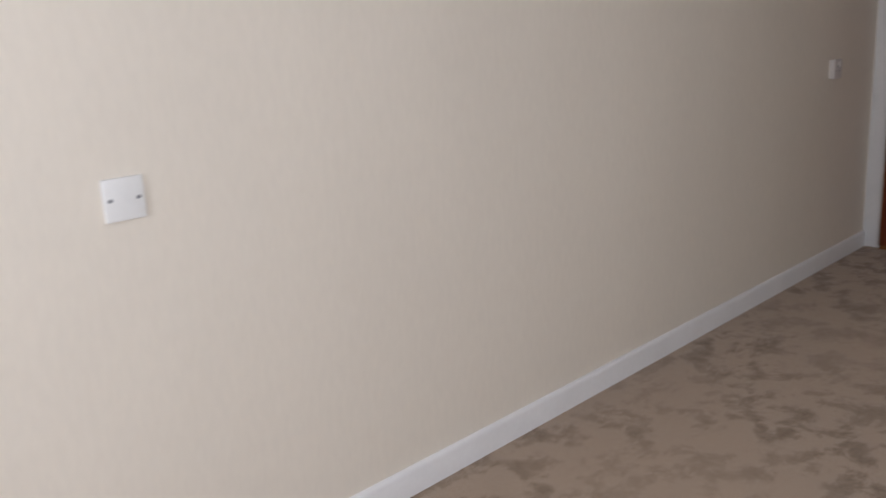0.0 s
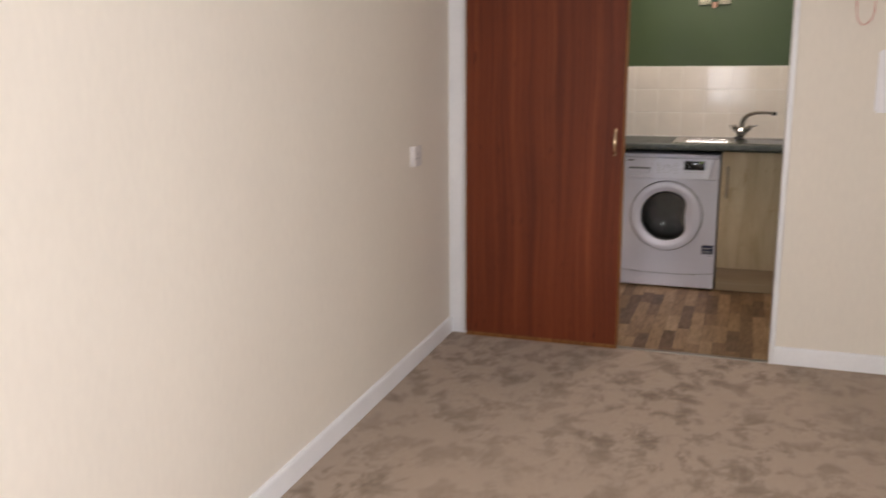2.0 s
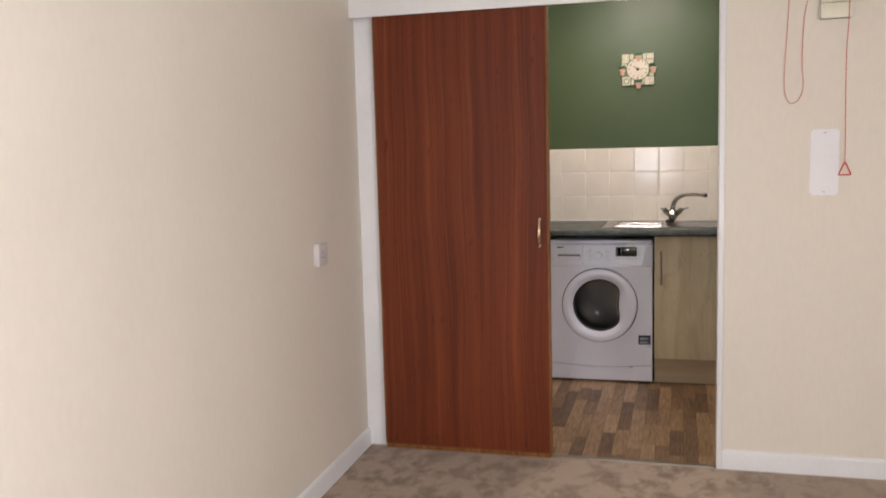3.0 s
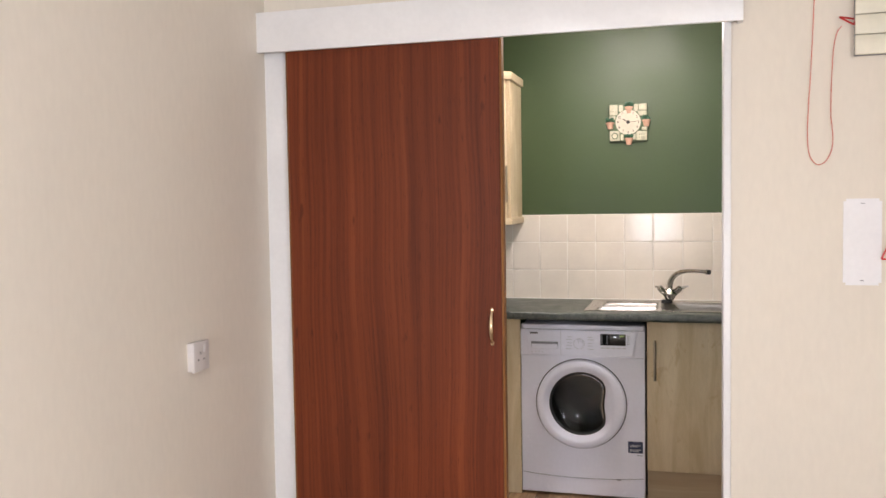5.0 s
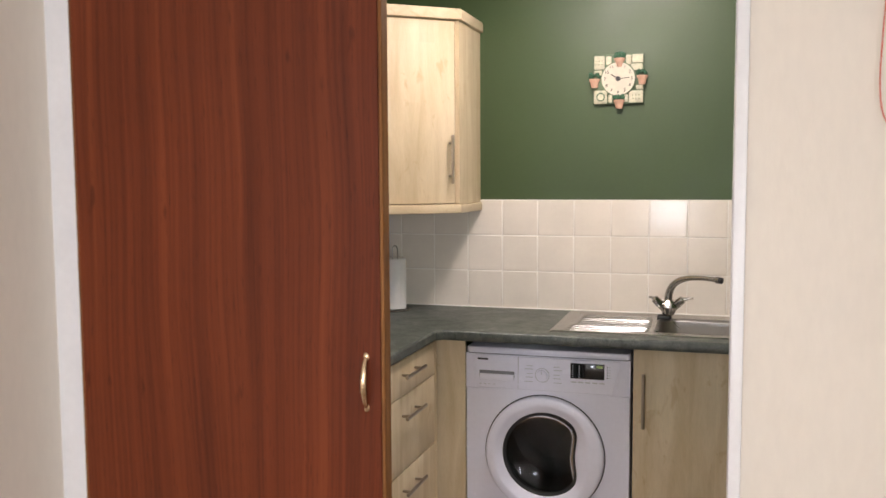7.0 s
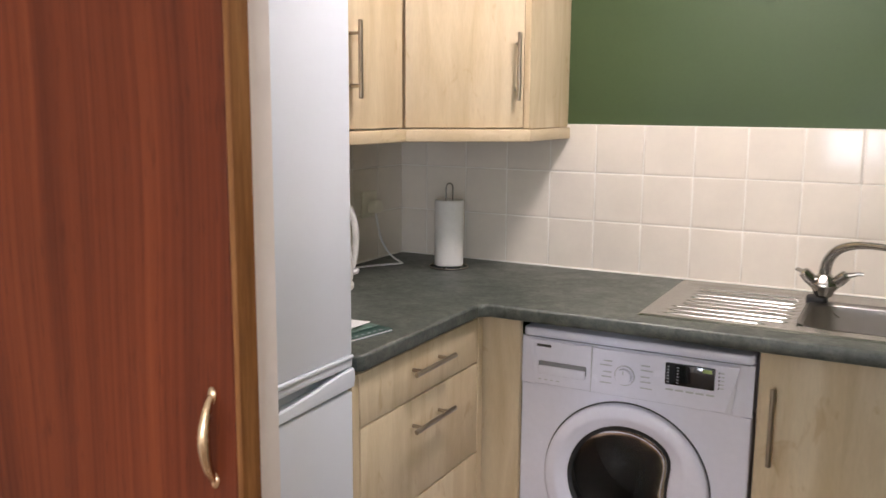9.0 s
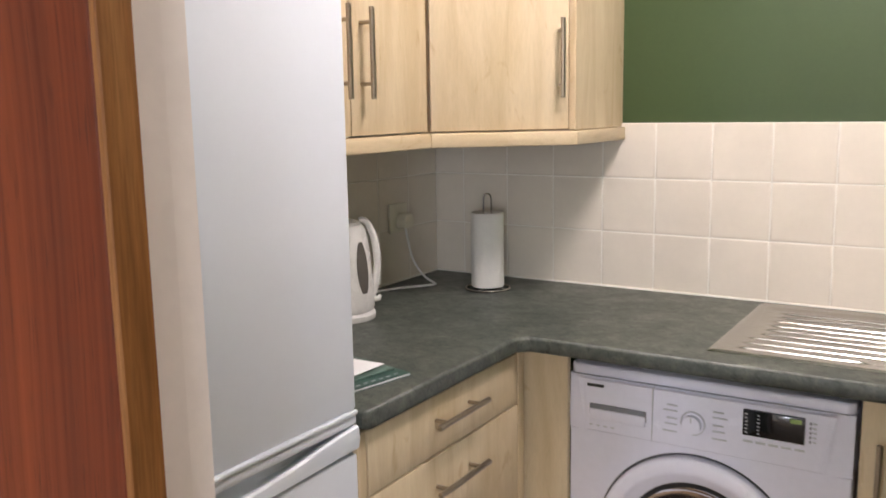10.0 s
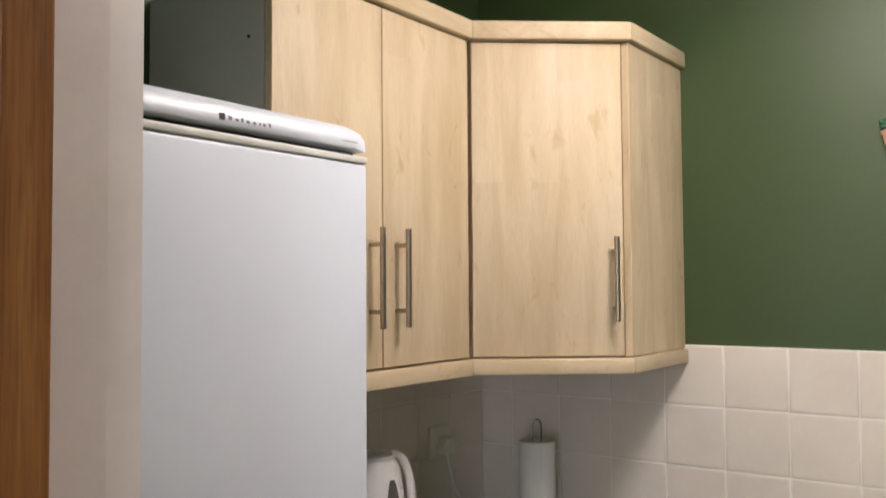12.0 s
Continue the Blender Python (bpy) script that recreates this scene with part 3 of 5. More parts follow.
def pull_cords():
    c = thing("pull_cord", 2.098, -0.02, 2.409, "red emergency pull cord with a red triangle handle", "pull cord")
    pts = [(-0.002 + 0.004 * math.sin(i * 0.7) * (i / 12) - 0.004 * (i > 6), -0.002 - (0.022 if i < 5 else 0.02 * max(0, 1 - (i - 5) / 5)), -i * 0.0921) for i in range(13)]
    part("cord", tube(B(), pts, 0.0016, 6), M_CORD, c, "thin red cord")
    part("triangle_handle", triangle(B(), -0.002, -0.003, -1.131, 0.030), M_RED, c, "red plastic triangle")
    c = thing("pull_cord", 1.893, -0.012, 2.409, "red emergency pull cord looped up and tied by the call unit", "pull cord")
    key = [(-0.008, 0), (-0.012, -0.3), (-0.02, -0.52), (-0.029, -0.70), (-0.030, -0.78), (-0.022, -0.83), (0.0, -0.855), (0.026, -0.84),
           (0.041, -0.80), (0.041, -0.75), (0.036, -0.70), (0.038, -0.58), (0.043, -0.50), (0.052, -0.455), (0.064, -0.437)]
    pts = []
    for i in range(len(key) - 1):
        p0, p1, p2, p3 = (Vector(key[max(0, min(len(key) - 1, j))]) for j in (i - 1, i, i + 1, i + 2))
        for k in range(6):
            t = k / 6
            q = 0.5 * ((2 * p1) + (p2 - p0) * t + (2 * p0 - 5 * p1 + 4 * p2 - p3) * t * t + (3 * p1 - p0 - 3 * p2 + p3) * t ** 3)
            pts.append((q.x, 0.0, q.y))
    pts.append((key[-1][0], 0, key[-1][1]))
    part("cord", tube(B(), pts, 0.0014, 6), M_CORD, c, "thin red cord")
    part("triangle_handle", triangle(B(), 0, 0, 0, 0.027, Matrix.Translation((0.087, -0.008, -0.422)) @ Matrix.Rotation(radians(-68), 4, "Y") @ Matrix.Rotation(radians(55), 4, "Z")),
         M_RED, c, "red plastic triangle")


def notice_card():
    n = thing("notice_card", 2.0225, -0.0005, 1.314, "blank white laminated card pinned to the cream wall", "notice")
    bm = B()
    box(bm, -0.0545, 0.0545, -0.0035, 0.0, -0.1335, 0.1335)
    bmesh.ops.bevel(bm, geom=[e for e in bm.edges if abs(e.verts[0].co.y - e.verts[1].co.y) > 0.002], offset=0.008, segments=4, affect="EDGES")
    part("card", bm, M_PAPER, n)
    for z in (-0.119, 0.119):
        part("staple", box(B(), -0.006, 0.006, -0.0052, -0.0034, z - 0.001, z + 0.001), M_GREY, n, "small grey staple")


alarm_unit()
pull_cords()
notice_card()


# ---- kitchen units ----
def bar_handle(parent, m, length=0.19, reach=0.032, posts=0.064):
    """A T-bar: bar along local z, standing off towards local -y."""
    bm = B()
    tube(bm, [(0, -reach, -length / 2), (0, -reach, -length / 2 + 0.0005), (0, -reach, length / 2 - 0.0005), (0, -reach, length / 2)],
         [0.0052, 0.006, 0.006, 0.0052], 14)
    for z in (-posts, posts):
        tube(bm, [(0, 0, z), (0, -reach, z)], 0.0045, 10)
    bm.transform(m)
    return part("handle", bm, M_NICKEL, parent, "brushed nickel bar handle")


def front_panel(parent, name, x0, x1, z0, z1, m=Matrix(), material=None, t=0.018):
    """A cabinet front in the local x-z plane, its face towards -y."""
    bm = box(B(), x0, x1, -t, 0.0, z0, z1, 0.002)
    bm.transform(m)
    return part(name, bm, material or M_MAPLE, parent)


def drawer_unit():
    u = thing("drawer_cabinet", 0.582, 0.657, 0.0, "maple-effect base cabinet with nickel-handled drawers", "cabinet", group="kitchen base units")
    part("body", box(B(), -0.565, 0.0, 0.004, 0.60, 0.15, 0.876, 0.001, 1), M_MAPLEDULL, u)
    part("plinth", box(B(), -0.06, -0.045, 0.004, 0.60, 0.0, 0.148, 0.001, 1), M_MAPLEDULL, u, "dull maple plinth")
    # near-side filler strip beside the fridge
    part("filler_strip", box(B(), 0.0005, 0.016, 0.002, 0.026, 0.152, 0.874, 0.001, 1), M_MAPLE, u)
    turn = Matrix.Translation((0.0, 0, 0)) @ Matrix.Rotation(radians(90), 4, "Z")
    for z0, z1 in ((0.753, 0.873), (0.497, 0.749), (0.155, 0.493)):
        d = front_panel(u, "drawer_front", 0.029, 0.601, z0, z1, turn)
        hz = z1 - 0.05 if z1 > 0.8 else z1 - 0.064
        bar_handle(d, turn @ Matrix.Translation((0.315, -0.018, hz)) @ Matrix.Rotation(radians(90), 4, "Y"), 0.196, 0.030)
    # corner post
    p = thing("corner_post", 0.6, 1.308, 0.0, "maple-effect corner filler panel beside the washing machine", "cabinet panel", group="kitchen base units")
    part("post_panel", box(B(), -0.012, 0.103, 0.0, 0.018, 0.0, 0.876, 0.0015, 1), M_MAPLE, p)
    part("return_panel", box(B(), -0.019, -0.001, -0.0435, -0.017, 0.0, 0.876, 0.001, 1), M_MAPLE, p)
    # solid strip whose near-black colour gives the gap its shade
    part("shadow_gap", box(B(), -0.034, -0.020, -0.0165, -0.0005, 0.0, 0.876), M_DARK, p, "dark strip standing in for shade in the gap beside the filler")


def sink_cabinet():
    u = thing("sink_cabinet", 1.314, 1.336, 0.0, "maple-effect sink base cabinet with a tall nickel handle", "cabinet", group="kitchen base units")
    part("body", box(B(), 0.001, 0.60, 0.0005, 0.47, 0.152, 0.74, 0.001, 1), M_MAPLEDULL, u)
    d = front_panel(u, "door", 0.002, 0.498, 0.154, 0.872)
    bar_handle(d, Matrix.Translation((0.039, -0.018, 0.692)), 0.192, 0.03)
    part("filler_strip", box(B(), 0.501, 0.742, -0.018, 0.0, 0.154, 0.872, 0.0015, 1), M_MAPLE, u)
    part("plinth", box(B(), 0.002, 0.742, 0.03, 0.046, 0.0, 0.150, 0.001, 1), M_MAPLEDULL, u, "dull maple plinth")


def worktop():
    w = thing("worktop", 0.0, 0.0, 0.882, "dark green-grey laminate worktop with rounded front edge", "worktop")
    # L-shaped slab with the sink's cut-out, its front edges rolled
    y0, yb, xf, yf, t = 0.666, YK - 0.001, 0.617, 1.245, 0.038
    hx0, hx1, hy0, hy1, sx = 1.370, 1.798, 1.366, 1.712, 1.6
    out = [(0.001, y0), (xf - 0.012, y0), (xf, y0 + 0.012), (xf, yf - 0.022), (xf + 0.022, yf), (XK - 0.001, yf), (XK - 0.001, yb), (sx + 0.0003, yb),
           (sx + 0.0003, hy1), (hx1, hy1), (hx1, hy0), (hx0, hy0), (hx0, hy1), (sx - 0.0003, hy1), (sx - 0.0003, yb), (0.001, yb)]
    bm = prism(B(), out, 0.0, t)
    front = set()
    for p, q in zip(out[:5], out[1:6]):
        front.add((round(p[0], 4), round(p[1], 4), round(q[0], 4), round(q[1], 4)))
    es = []
    for e in bm.edges:
        p, q = e.verts[0].co, e.verts[1].co
        if abs(p.z - q.z) < 1e-6:
            k = (round(p.x, 4), round(p.y, 4), round(q.x, 4), round(q.y, 4))
            if k in front or (k[2], k[3], k[0], k[1]) in front:
                es.append(e)
    bmesh.ops.bevel(bm, geom=es, offset=0.009, segments=3, affect="EDGES", profile=0.5)
    part("top_slab", bm, M_LAM, w)


drawer_unit()
sink_cabinet()
worktop()


def sink():
    s = thing("sink", 1.014, 1.318, 0.9205, "stainless steel inset sink with ribbed drainer", "sink")
    W, D = 0.84, 0.50
    bx0, bx1, by0, by1 = 0.37, 0.77, 0.062, 0.38
    # rim plate with a bowl cut-out and a sunken drainer
    bm = B()
    nx = 84

    def z_at(x, y):
        edge = min(x, W - x, y, D - y)
        z = 0.004 * min(1.0, edge / 0.008)
        dx = min(x - 0.03, 0.362 - x)
        dy = min(y - 0.030, 0.458 - y)
        if dx > 0 and dy > 0:
            z -= 0.0032 * min(1.0, min(dx, dy) / 0.02)
            row = int((y - 0.034) / 0.044)
            x0 = 0.054 if row < 3 else 0.068
            x1 = 0.302 if row == 0 else 0.346 + 0.008 * math.sin(row * 0.42)
            if x0 < x < x1 and dy > 0.003 and row < 9:
                q = abs((y - 0.034) / 0.044 % 1.0 - 0.5) * 0.044
                z += max(0.0, math.sqrt(max(0.0, 0.0064 ** 2 - q * q)) - 0.0031) * min(1, (x - x0) / 0.010) * min(1, (x1 - x) / 0.010)
        return z

    xs = [W * i / nx for i in range(nx + 1)]
    ys = [D * j / 520 for j in range(521)]
    grid = [[bm.verts.new((x, y, z_at(x, y))) for y in ys] for x in xs]
    for i in range(nx):
        for j in range(520):
            cx, cy = (xs[i] + xs[i + 1]) / 2, (ys[j] + ys[j + 1]) / 2
            if not (bx0 < cx < bx1 and by0 < cy < by1):
                bm.faces.new((grid[i][j], grid[i + 1][j], grid[i + 1][j + 1], grid[i][j + 1]))
    for v in [v for v in bm.verts if not v.link_faces]:
        bm.verts.remove(v)
    part("drainer", bm, M_STEEL, s, "ribbed stainless drainer and rim")
    bm = B()
    rings = []
    for inset, z in ((-0.006, 0.0048), (0.002, 0.003), (0.008, -0.004), (0.014, -0.12), (0.03, -0.145), (0.06, -0.15), (0.15, -0.152)):
        r = 0.06 if inset < 0.03 else 0.045
        ring = []
        x0, x1, y0, y1 = bx0 + inset, bx1 - inset, by0 + inset, by1 - inset
        r = min(r, (y1 - y0) / 2 - 0.001)
        for cx, cy, a0 in ((x1 - r, y1 - r, 0), (x0 + r, y1 - r, 90), (x0 + r, y0 + r, 180), (x1 - r, y0 + r, 270)):
            for k in range(7):
                a = radians(a0 + 15 * k)
                ring.append(bm.verts.new((cx + r * math.cos(a), cy + r * math.sin(a), z)))
        rings.append(ring)
    for a, b in zip(rings, rings[1:]):
        for k in range(len(a)):
            bm.faces.new((a[k], a[(k + 1) % len(a)], b[(k + 1) % len(a)], b[k]))
    bm.faces.new(rings[-1])
    bmesh.ops.recalc_face_normals(bm, faces=bm.faces[:])
    bmesh.ops.reverse_faces(bm, faces=bm.faces[:])
    part("bowl", bm, M_BOWL, s, "brushed steel bowl")
    part("waste_ring", lathe(B(), [(0.0, -0.149), (0.034, -0.149), (0.036, -0.1515), (0, -0.1515)], 24, Matrix.Translation(((bx0 + bx1) / 2, (by0 + by1) / 2, 0))), M_CHROME, s)


def tap():
    t = thing("mixer_tap", 1.408, 1.700, 0.9235, "chrome sink mixer tap with curved spout and lever heads", "tap")
    bm = prism(B(), [(-0.036, -0.016), (-0.030, -0.024), (0.010, -0.024), (0.018, -0.014), (0.018, 0.016), (0.010, 0.026), (-0.028, 0.026), (-0.036, 0.016)], 0.0, 0.014, 0.003, 2)
    part("base_gasket", bm, M_DARK, t, "black rubber base")
    # faceted body, narrow at the foot, two raked arms for the heads
    bm = lathe(B(), [(0.0, 0.0142), (0.017, 0.0142), (0.024, 0.020), (0.037, 0.046), (0.036, 0.054), (0.024, 0.070), (0.0175, 0.078), (0, 0.079)], 8, pose(0.006, -0.002, 0, 0, 0, 22))
    bmesh.ops.bevel(bm, geom=bm.edges[:], offset=0.0016, segments=2, affect="EDGES", profile=0.5)
    part("body", bm, M_CHROME, t)
    ctrl = [Vector(p) for p in ((0.006, -0.002, 0.070), (0.004, -0.004, 0.160), (0.070, -0.045, 0.178), (0.182, -0.100, 0.168))]
    pts, rad = [], []
    for i in range(21):
        u = i / 20
        pts.append((1 - u) ** 3 * ctrl[0] + 3 * u * (1 - u) ** 2 * ctrl[1] + 3 * u * u * (1 - u) * ctrl[2] + u ** 3 * ctrl[3])
        rad.append(0.0165 - 0.0075 * min(1.0, u * 1.25))
    part("spout", tube(B(), pts, rad, 16), M_CHROME, t)
    e, d = pts[-1], (pts[-1] - pts[-2]).normalized()
    bm = tube(B(), [e - d * 0.004, e, e + d * 0.002, e + d * 0.012, e + d * 0.014], [0.009, 0.0125, 0.013, 0.013, 0.010], 18)
    part("aerator", bm, M_CHROME, t)
    bm = tube(B(), [e + d * 0.014, e + d * 0.015, e + d * 0.022, e + d * 0.024], [0.008, 0.0115, 0.0115, 0.008], 18)
    part("aerator_ring", bm, M_DARK, t, "dark ring at the spout's mouth")
    for sx, tip in ((-1, (-0.066, 0.012, 0.081)), (1, (0.100, -0.012, 0.086))):
        bm = B()
        tube(bm, [(0.006 + sx * 0.012, -0.003, 0.036), (0.006 + sx * 0.030, -0.006, 0.056), (0.006 + sx * 0.034, -0.007, 0.060), (0.006 + sx * 0.052, -0.010, 0.079), (0.006 + sx * 0.055, -0.010, 0.081)],
             [0.0135, 0.0145, 0.0165, 0.0155, 0.011], 12)
        head = part("lever_head", bm, M_CHROME, t)
        a, b = Vector((0.006 + sx * 0.050, -0.010, 0.078)), Vector(tip)
        part("lever", tube(B(), [a, a.lerp(b, 0.35), a.lerp(b, 0.75) + Vector((0, 0, 0.002)), b], [0.009, 0.0065, 0.005, 0.0045], 10), M_CHROME, head)
    chain = [Vector((0.016, -0.022, 0.016)).lerp(Vector((0.052, -0.062, -0.024)), i / 14) - Vector((0, 0, 0.010 * math.sin(math.pi * i / 14))) for i in range(15)]
    bm = B()
    for p in chain:
        bmesh.ops.create_icosphere(bm, subdivisions=1, radius=0.0021, matrix=Matrix.Translation(p))
    part("plug_chain", bm, M_CHROME, t, "thin bead chain hanging into the bowl")


sink()
tap()


def washing_machine():
    w = thing("washing_machine", 1.005, 1.32, 0.0, "white front-loading washing machine under the worktop", "washing machine")
    hw = 0.301
    bm = B()
    # shell round the drum
    box(bm, -hw, -0.235, 0.021, 0.50, 0.012, 0.698)
    box(bm, 0.225, hw, 0.021, 0.50, 0.012, 0.698)
    box(bm, -0.2348, 0.2248, 0.021, 0.50, 0.012, 0.235)
    box(bm, -0.2348, 0.2248, 0.36, 0.50, 0.2352, 0.698)
    box(bm, -hw, hw, 0.03, 0.50, 0.699, 0.835, 0.004)
    part("body", bm, M_ENAMEL, w)
    # front sheet with the round opening
    bm = B()
    n, r0, cx, cz = 96, 0.172, -0.005, 0.464
    rings = [[], [], [], []]
    for k in range(n):
        a = (k + 0.5) * math.tau / n
        c, s = math.cos(a), math.sin(a)
        sx = ((hw - 0.003 - cx) if c > 0 else (hw - 0.003 + cx)) / max(abs(c), 1e-6)
        sz = ((0.695 - cz) if s > 0 else (cz - 0.015)) / max(abs(s), 1e-6)
        d = min(sx, sz)
        grow = 1 + 0.003 / d
        rings[0].append(bm.verts.new((cx + r0 * c, 0.02, cz + r0 * s)))
        rings[1].append(bm.verts.new((cx + r0 * c, 0.0, cz + r0 * s)))
        rings[2].append(bm.verts.new((cx + d * c, 0.0, cz + d * s)))
        rings[3].append(bm.verts.new((cx + d * grow * c, 0.004, cz + d * grow * s)))
    # pull the nearest points out into square corners
    for x, z in ((-hw, 0.012), (hw, 0.012), (-hw, 0.698), (hw, 0.698)):
        for ring, inset in ((rings[2], 0.003), (rings[3], 0.0)):
            v = min(ring, key=lambda q: (q.co.x - x) ** 2 + (q.co.z - z) ** 2)
            v.co.x, v.co.z = x - math.copysign(inset, x), z + (inset if z < 0.3 else -inset)
    rings.append([bm.verts.new((v.co.x, 0.0205, v.co.z)) for v in rings[3]])
    for a, b in zip(rings, rings[1:]):
        for k in range(n):
            bm.faces.new((a[k], a[(k + 1) % n], b[(k + 1) % n], b[k]))
    bmesh.ops.recalc_face_normals(bm, faces=bm.faces[:])
    part("front_sheet", bm, M_ENAMEL, w)
    seal = lathe(B(), [(0.1715, 0.004), (0.176, 0.03), (0.163, 0.05), (0.160, 0.060), (0.166, 0.066), (0.20, 0.072)], 64,
                 Matrix.Translation((-0.005, 0, cz)) @ Matrix.Rotation(radians(-90), 4, "X"))
    part("door_seal", seal, M_SEAL, w, "dark grey rubber door seal")
    drum = lathe(B(), [(0.205, 0.075), (0.21, 0.30), (0.19, 0.33), (0, 0.335)], 64,
                 Matrix.Translation((-0.005, 0, cz)) @ Matrix.Rotation(radians(-90), 4, "X"))
    bmesh.ops.reverse_faces(drum, faces=drum.faces[:])
    part("drum", drum, M_DRUM, w, "perforated steel drum behind the glass")
    part("top_cover", prism(B(), [(-hw, 0.012), (-hw + 0.012, 0.0), (hw - 0.012, 0.0), (hw, 0.012), (hw, 0.50), (-hw, 0.50)], 0.826, 0.851, 0.007, 3), M_ENAMEL, w)
    # control fascia, leaning back a little and bulging in the middle
    bm = B()
    n = 24
    lo, hi, lob, hib = [], [], [], []
    for i in range(n + 1):
        u = -1 + 2 * i / n
        bulge = -0.016 * (1 - abs(u) ** 6)
        x = u * hw
        lo.append(bm.verts.new((x, bulge, 0.699)))
        hi.append(bm.verts.new((x, bulge * 0.55 + 0.004, 0.826)))
        lob.append(bm.verts.new((x, 0.03, 0.699)))
        hib.append(bm.verts.new((x, 0.03, 0.826)))
    for i in range(n):
        bm.faces.new((lo[i], lo[i + 1], hi[i + 1], hi[i]))
        bm.faces.new((hi[i], hi[i + 1], hib[i + 1], hib[i]))
        bm.faces.new((lob[i], lob[i + 1], lo[i + 1], lo[i]))
    bm.faces.new((lo[0], hi[0], hib[0], lob[0]))
    bm.faces.new((lo[n], lob[n], hib[n], hi[n]))
    bmesh.ops.recalc_face_normals(bm, faces=bm.faces[:])
    fascia = part("control_panel", bm, M_ENAMEL, w)
    yf = -0.0185
    bm = B()
    plate = ((-0.276, 0.8235), (0.270, 0.8235), (0.253, 0.703), (-0.256, 0.703))
    lo = [bm.verts.new((x, -0.0145, z)) for x, z in plate]
    hi = [bm.verts.new((x - math.copysign(0.014, x), -0.0185 + (0.006 if z > 0.8 else 0.0), z - (0.003 if z > 0.8 else -0.003))) for x, z in plate]
    bm.faces.new(hi)
    for i in range(4):
        bm.faces.new((lo[i], lo[(i + 1) % 4], hi[(i + 1) % 4], hi[i]))
    bmesh.ops.recalc_face_normals(bm, faces=bm.faces[:])
    part("panel_plate", bm, M_ENAMEL, fascia, "white plate with raked ends", False)
    # soap drawer; the finger recess is a flat grey block coloured as its shade
    part("panel_seam", box(B(), -hw + 0.012, hw - 0.012, 0.0015, 0.006, 0.8255, 0.8275), M_GREY, w)
    part("panel_seam", box(B(), -0.1, -0.0985, yf - 0.0006, yf + 0.02, 0.703, 0.824), M_PALEGREY, fascia)
    part("soap_drawer_recess", box(B(), -0.245, -0.113, yf - 0.0008, yf + 0.004, 0.742, 0.768, 0.003), M_GREY, fascia, "grey block coloured as the shade of the finger recess")
    part("soap_drawer_lip", box(B(), -0.243, -0.115, yf - 0.005, yf + 0.004, 0.733, 0.757, 0.0025), M_ENAMEL, fascia)
    part("maker_mark", box(B(), -0.252, -0.213, -0.0152, -0.008, 0.806, 0.8125), M_INK, fascia, "dark grey unlettered maker mark")
    for i in range(4):
        part("print_bar", box(B(), -0.245 + i * 0.017, -0.237 + i * 0.017, yf - 0.0004, yf + 0.002, 0.7165, 0.719), M_PALEGREY, fascia)
    bm = B()
    disc_y(bm, -0.010, 0.762, 0.0235, yf, yf - 0.004, 36)
    disc_y(bm, -0.010, 0.762, 0.0195, yf - 0.004, yf - 0.018, 36)
    dial = part("dial", bm, M_ENAMEL, fascia, "white programme dial")
    part("dial_ring", lathe(B(), [(0.0245, 0), (0.0265, 0), (0.0265, 0.0012), (0.0245, 0.0012), (0.0245, 0)], 36,
                            Matrix.Translation((-0.010, yf - 0.0008, 0.762)) @ Matrix.Rotation(radians(90), 4, "X")), M_PALEGREY, fascia)
    part("dial_mark", box(B(), -0.0112, -0.0088, yf - 0.0186, yf - 0.017, 0.768, 0.779), M_PALEGREY, fascia)
    for sx in (-1, 1):
        for k, (zz, wd) in enumerate(((0.794, 0.022), (0.782, 0.030), (0.765, 0.022), (0.752, 0.026), (0.736, 0.030))):
            x0 = -0.007 + sx * 0.038
            x1 = x0 + sx * wd
            part("print_bar", box(B(), min(x0, x1), max(x0, x1), yf - 0.0005, yf + 0.003, zz - 0.0012, zz + 0.0012), M_PALEGREY, fascia)
    disp = part("display", box(B(), 0.092, 0.212, yf - 0.002, yf + 0.01, 0.757, 0.812, 0.002), M_DISPLAY, fascia, "black display window")
    part("display_icon", box(B(), 0.184, 0.206, yf - 0.0028, yf - 0.0019, 0.799, 0.808), M_SCREEN, disp)
    for i in range(6):
        for x in (0.097, 0.121):
            part("display_icon", box(B(), x, x + 0.005, yf - 0.0026, yf - 0.0019, 0.763 + 0.0078 * i, 0.7655 + 0.0078 * i), M_PALEGREY, disp)
    for i in range(5):
        bm = B()
        disc_y(bm, 0.2225, 0.765 + 0.0095 * i, 0.0022, yf + 0.004, yf - 0.0012, 10)
        part("button", bm, M_GREY, fascia)
        part("print_bar", box(B(), 0.227, 0.234, yf - 0.0004, yf + 0.006, 0.764 + 0.0095 * i, 0.766 + 0.0095 * i), M_PALEGREY, fascia)
    for i in range(5):
        part("print_bar", box(B(), 0.094 + i * 0.025, 0.113 + i * 0.025, yf - 0.0005, yf + 0.006, 0.742, 0.746), M_PALEGREY, fascia)
    # porthole door: wide ring with a straight grip side
    R = 0.217
    def inner(a):
        r = 0.155
        a = math.atan2(math.sin(a), math.cos(a))
        c = math.cos(a)
        if c > 0:
            lim = (0.124 - 0.012 * math.cos(a * 2.6)) / max(c, 1e-3)
            r = 1 / ((1 / r) ** 10 + (1 / lim) ** 10) ** 0.1
        return r

    bm = B()
    seg = 96
    prof = [(0.0, 0.0), (0.0, -0.014), (0.025, -0.019), (0.08, -0.0225), (0.16, -0.024), (0.44, -0.0255), (0.54, -0.0245), (0.62, -0.021), (0.90, -0.009), (0.97, -0.005), (1.0, 0.0)]
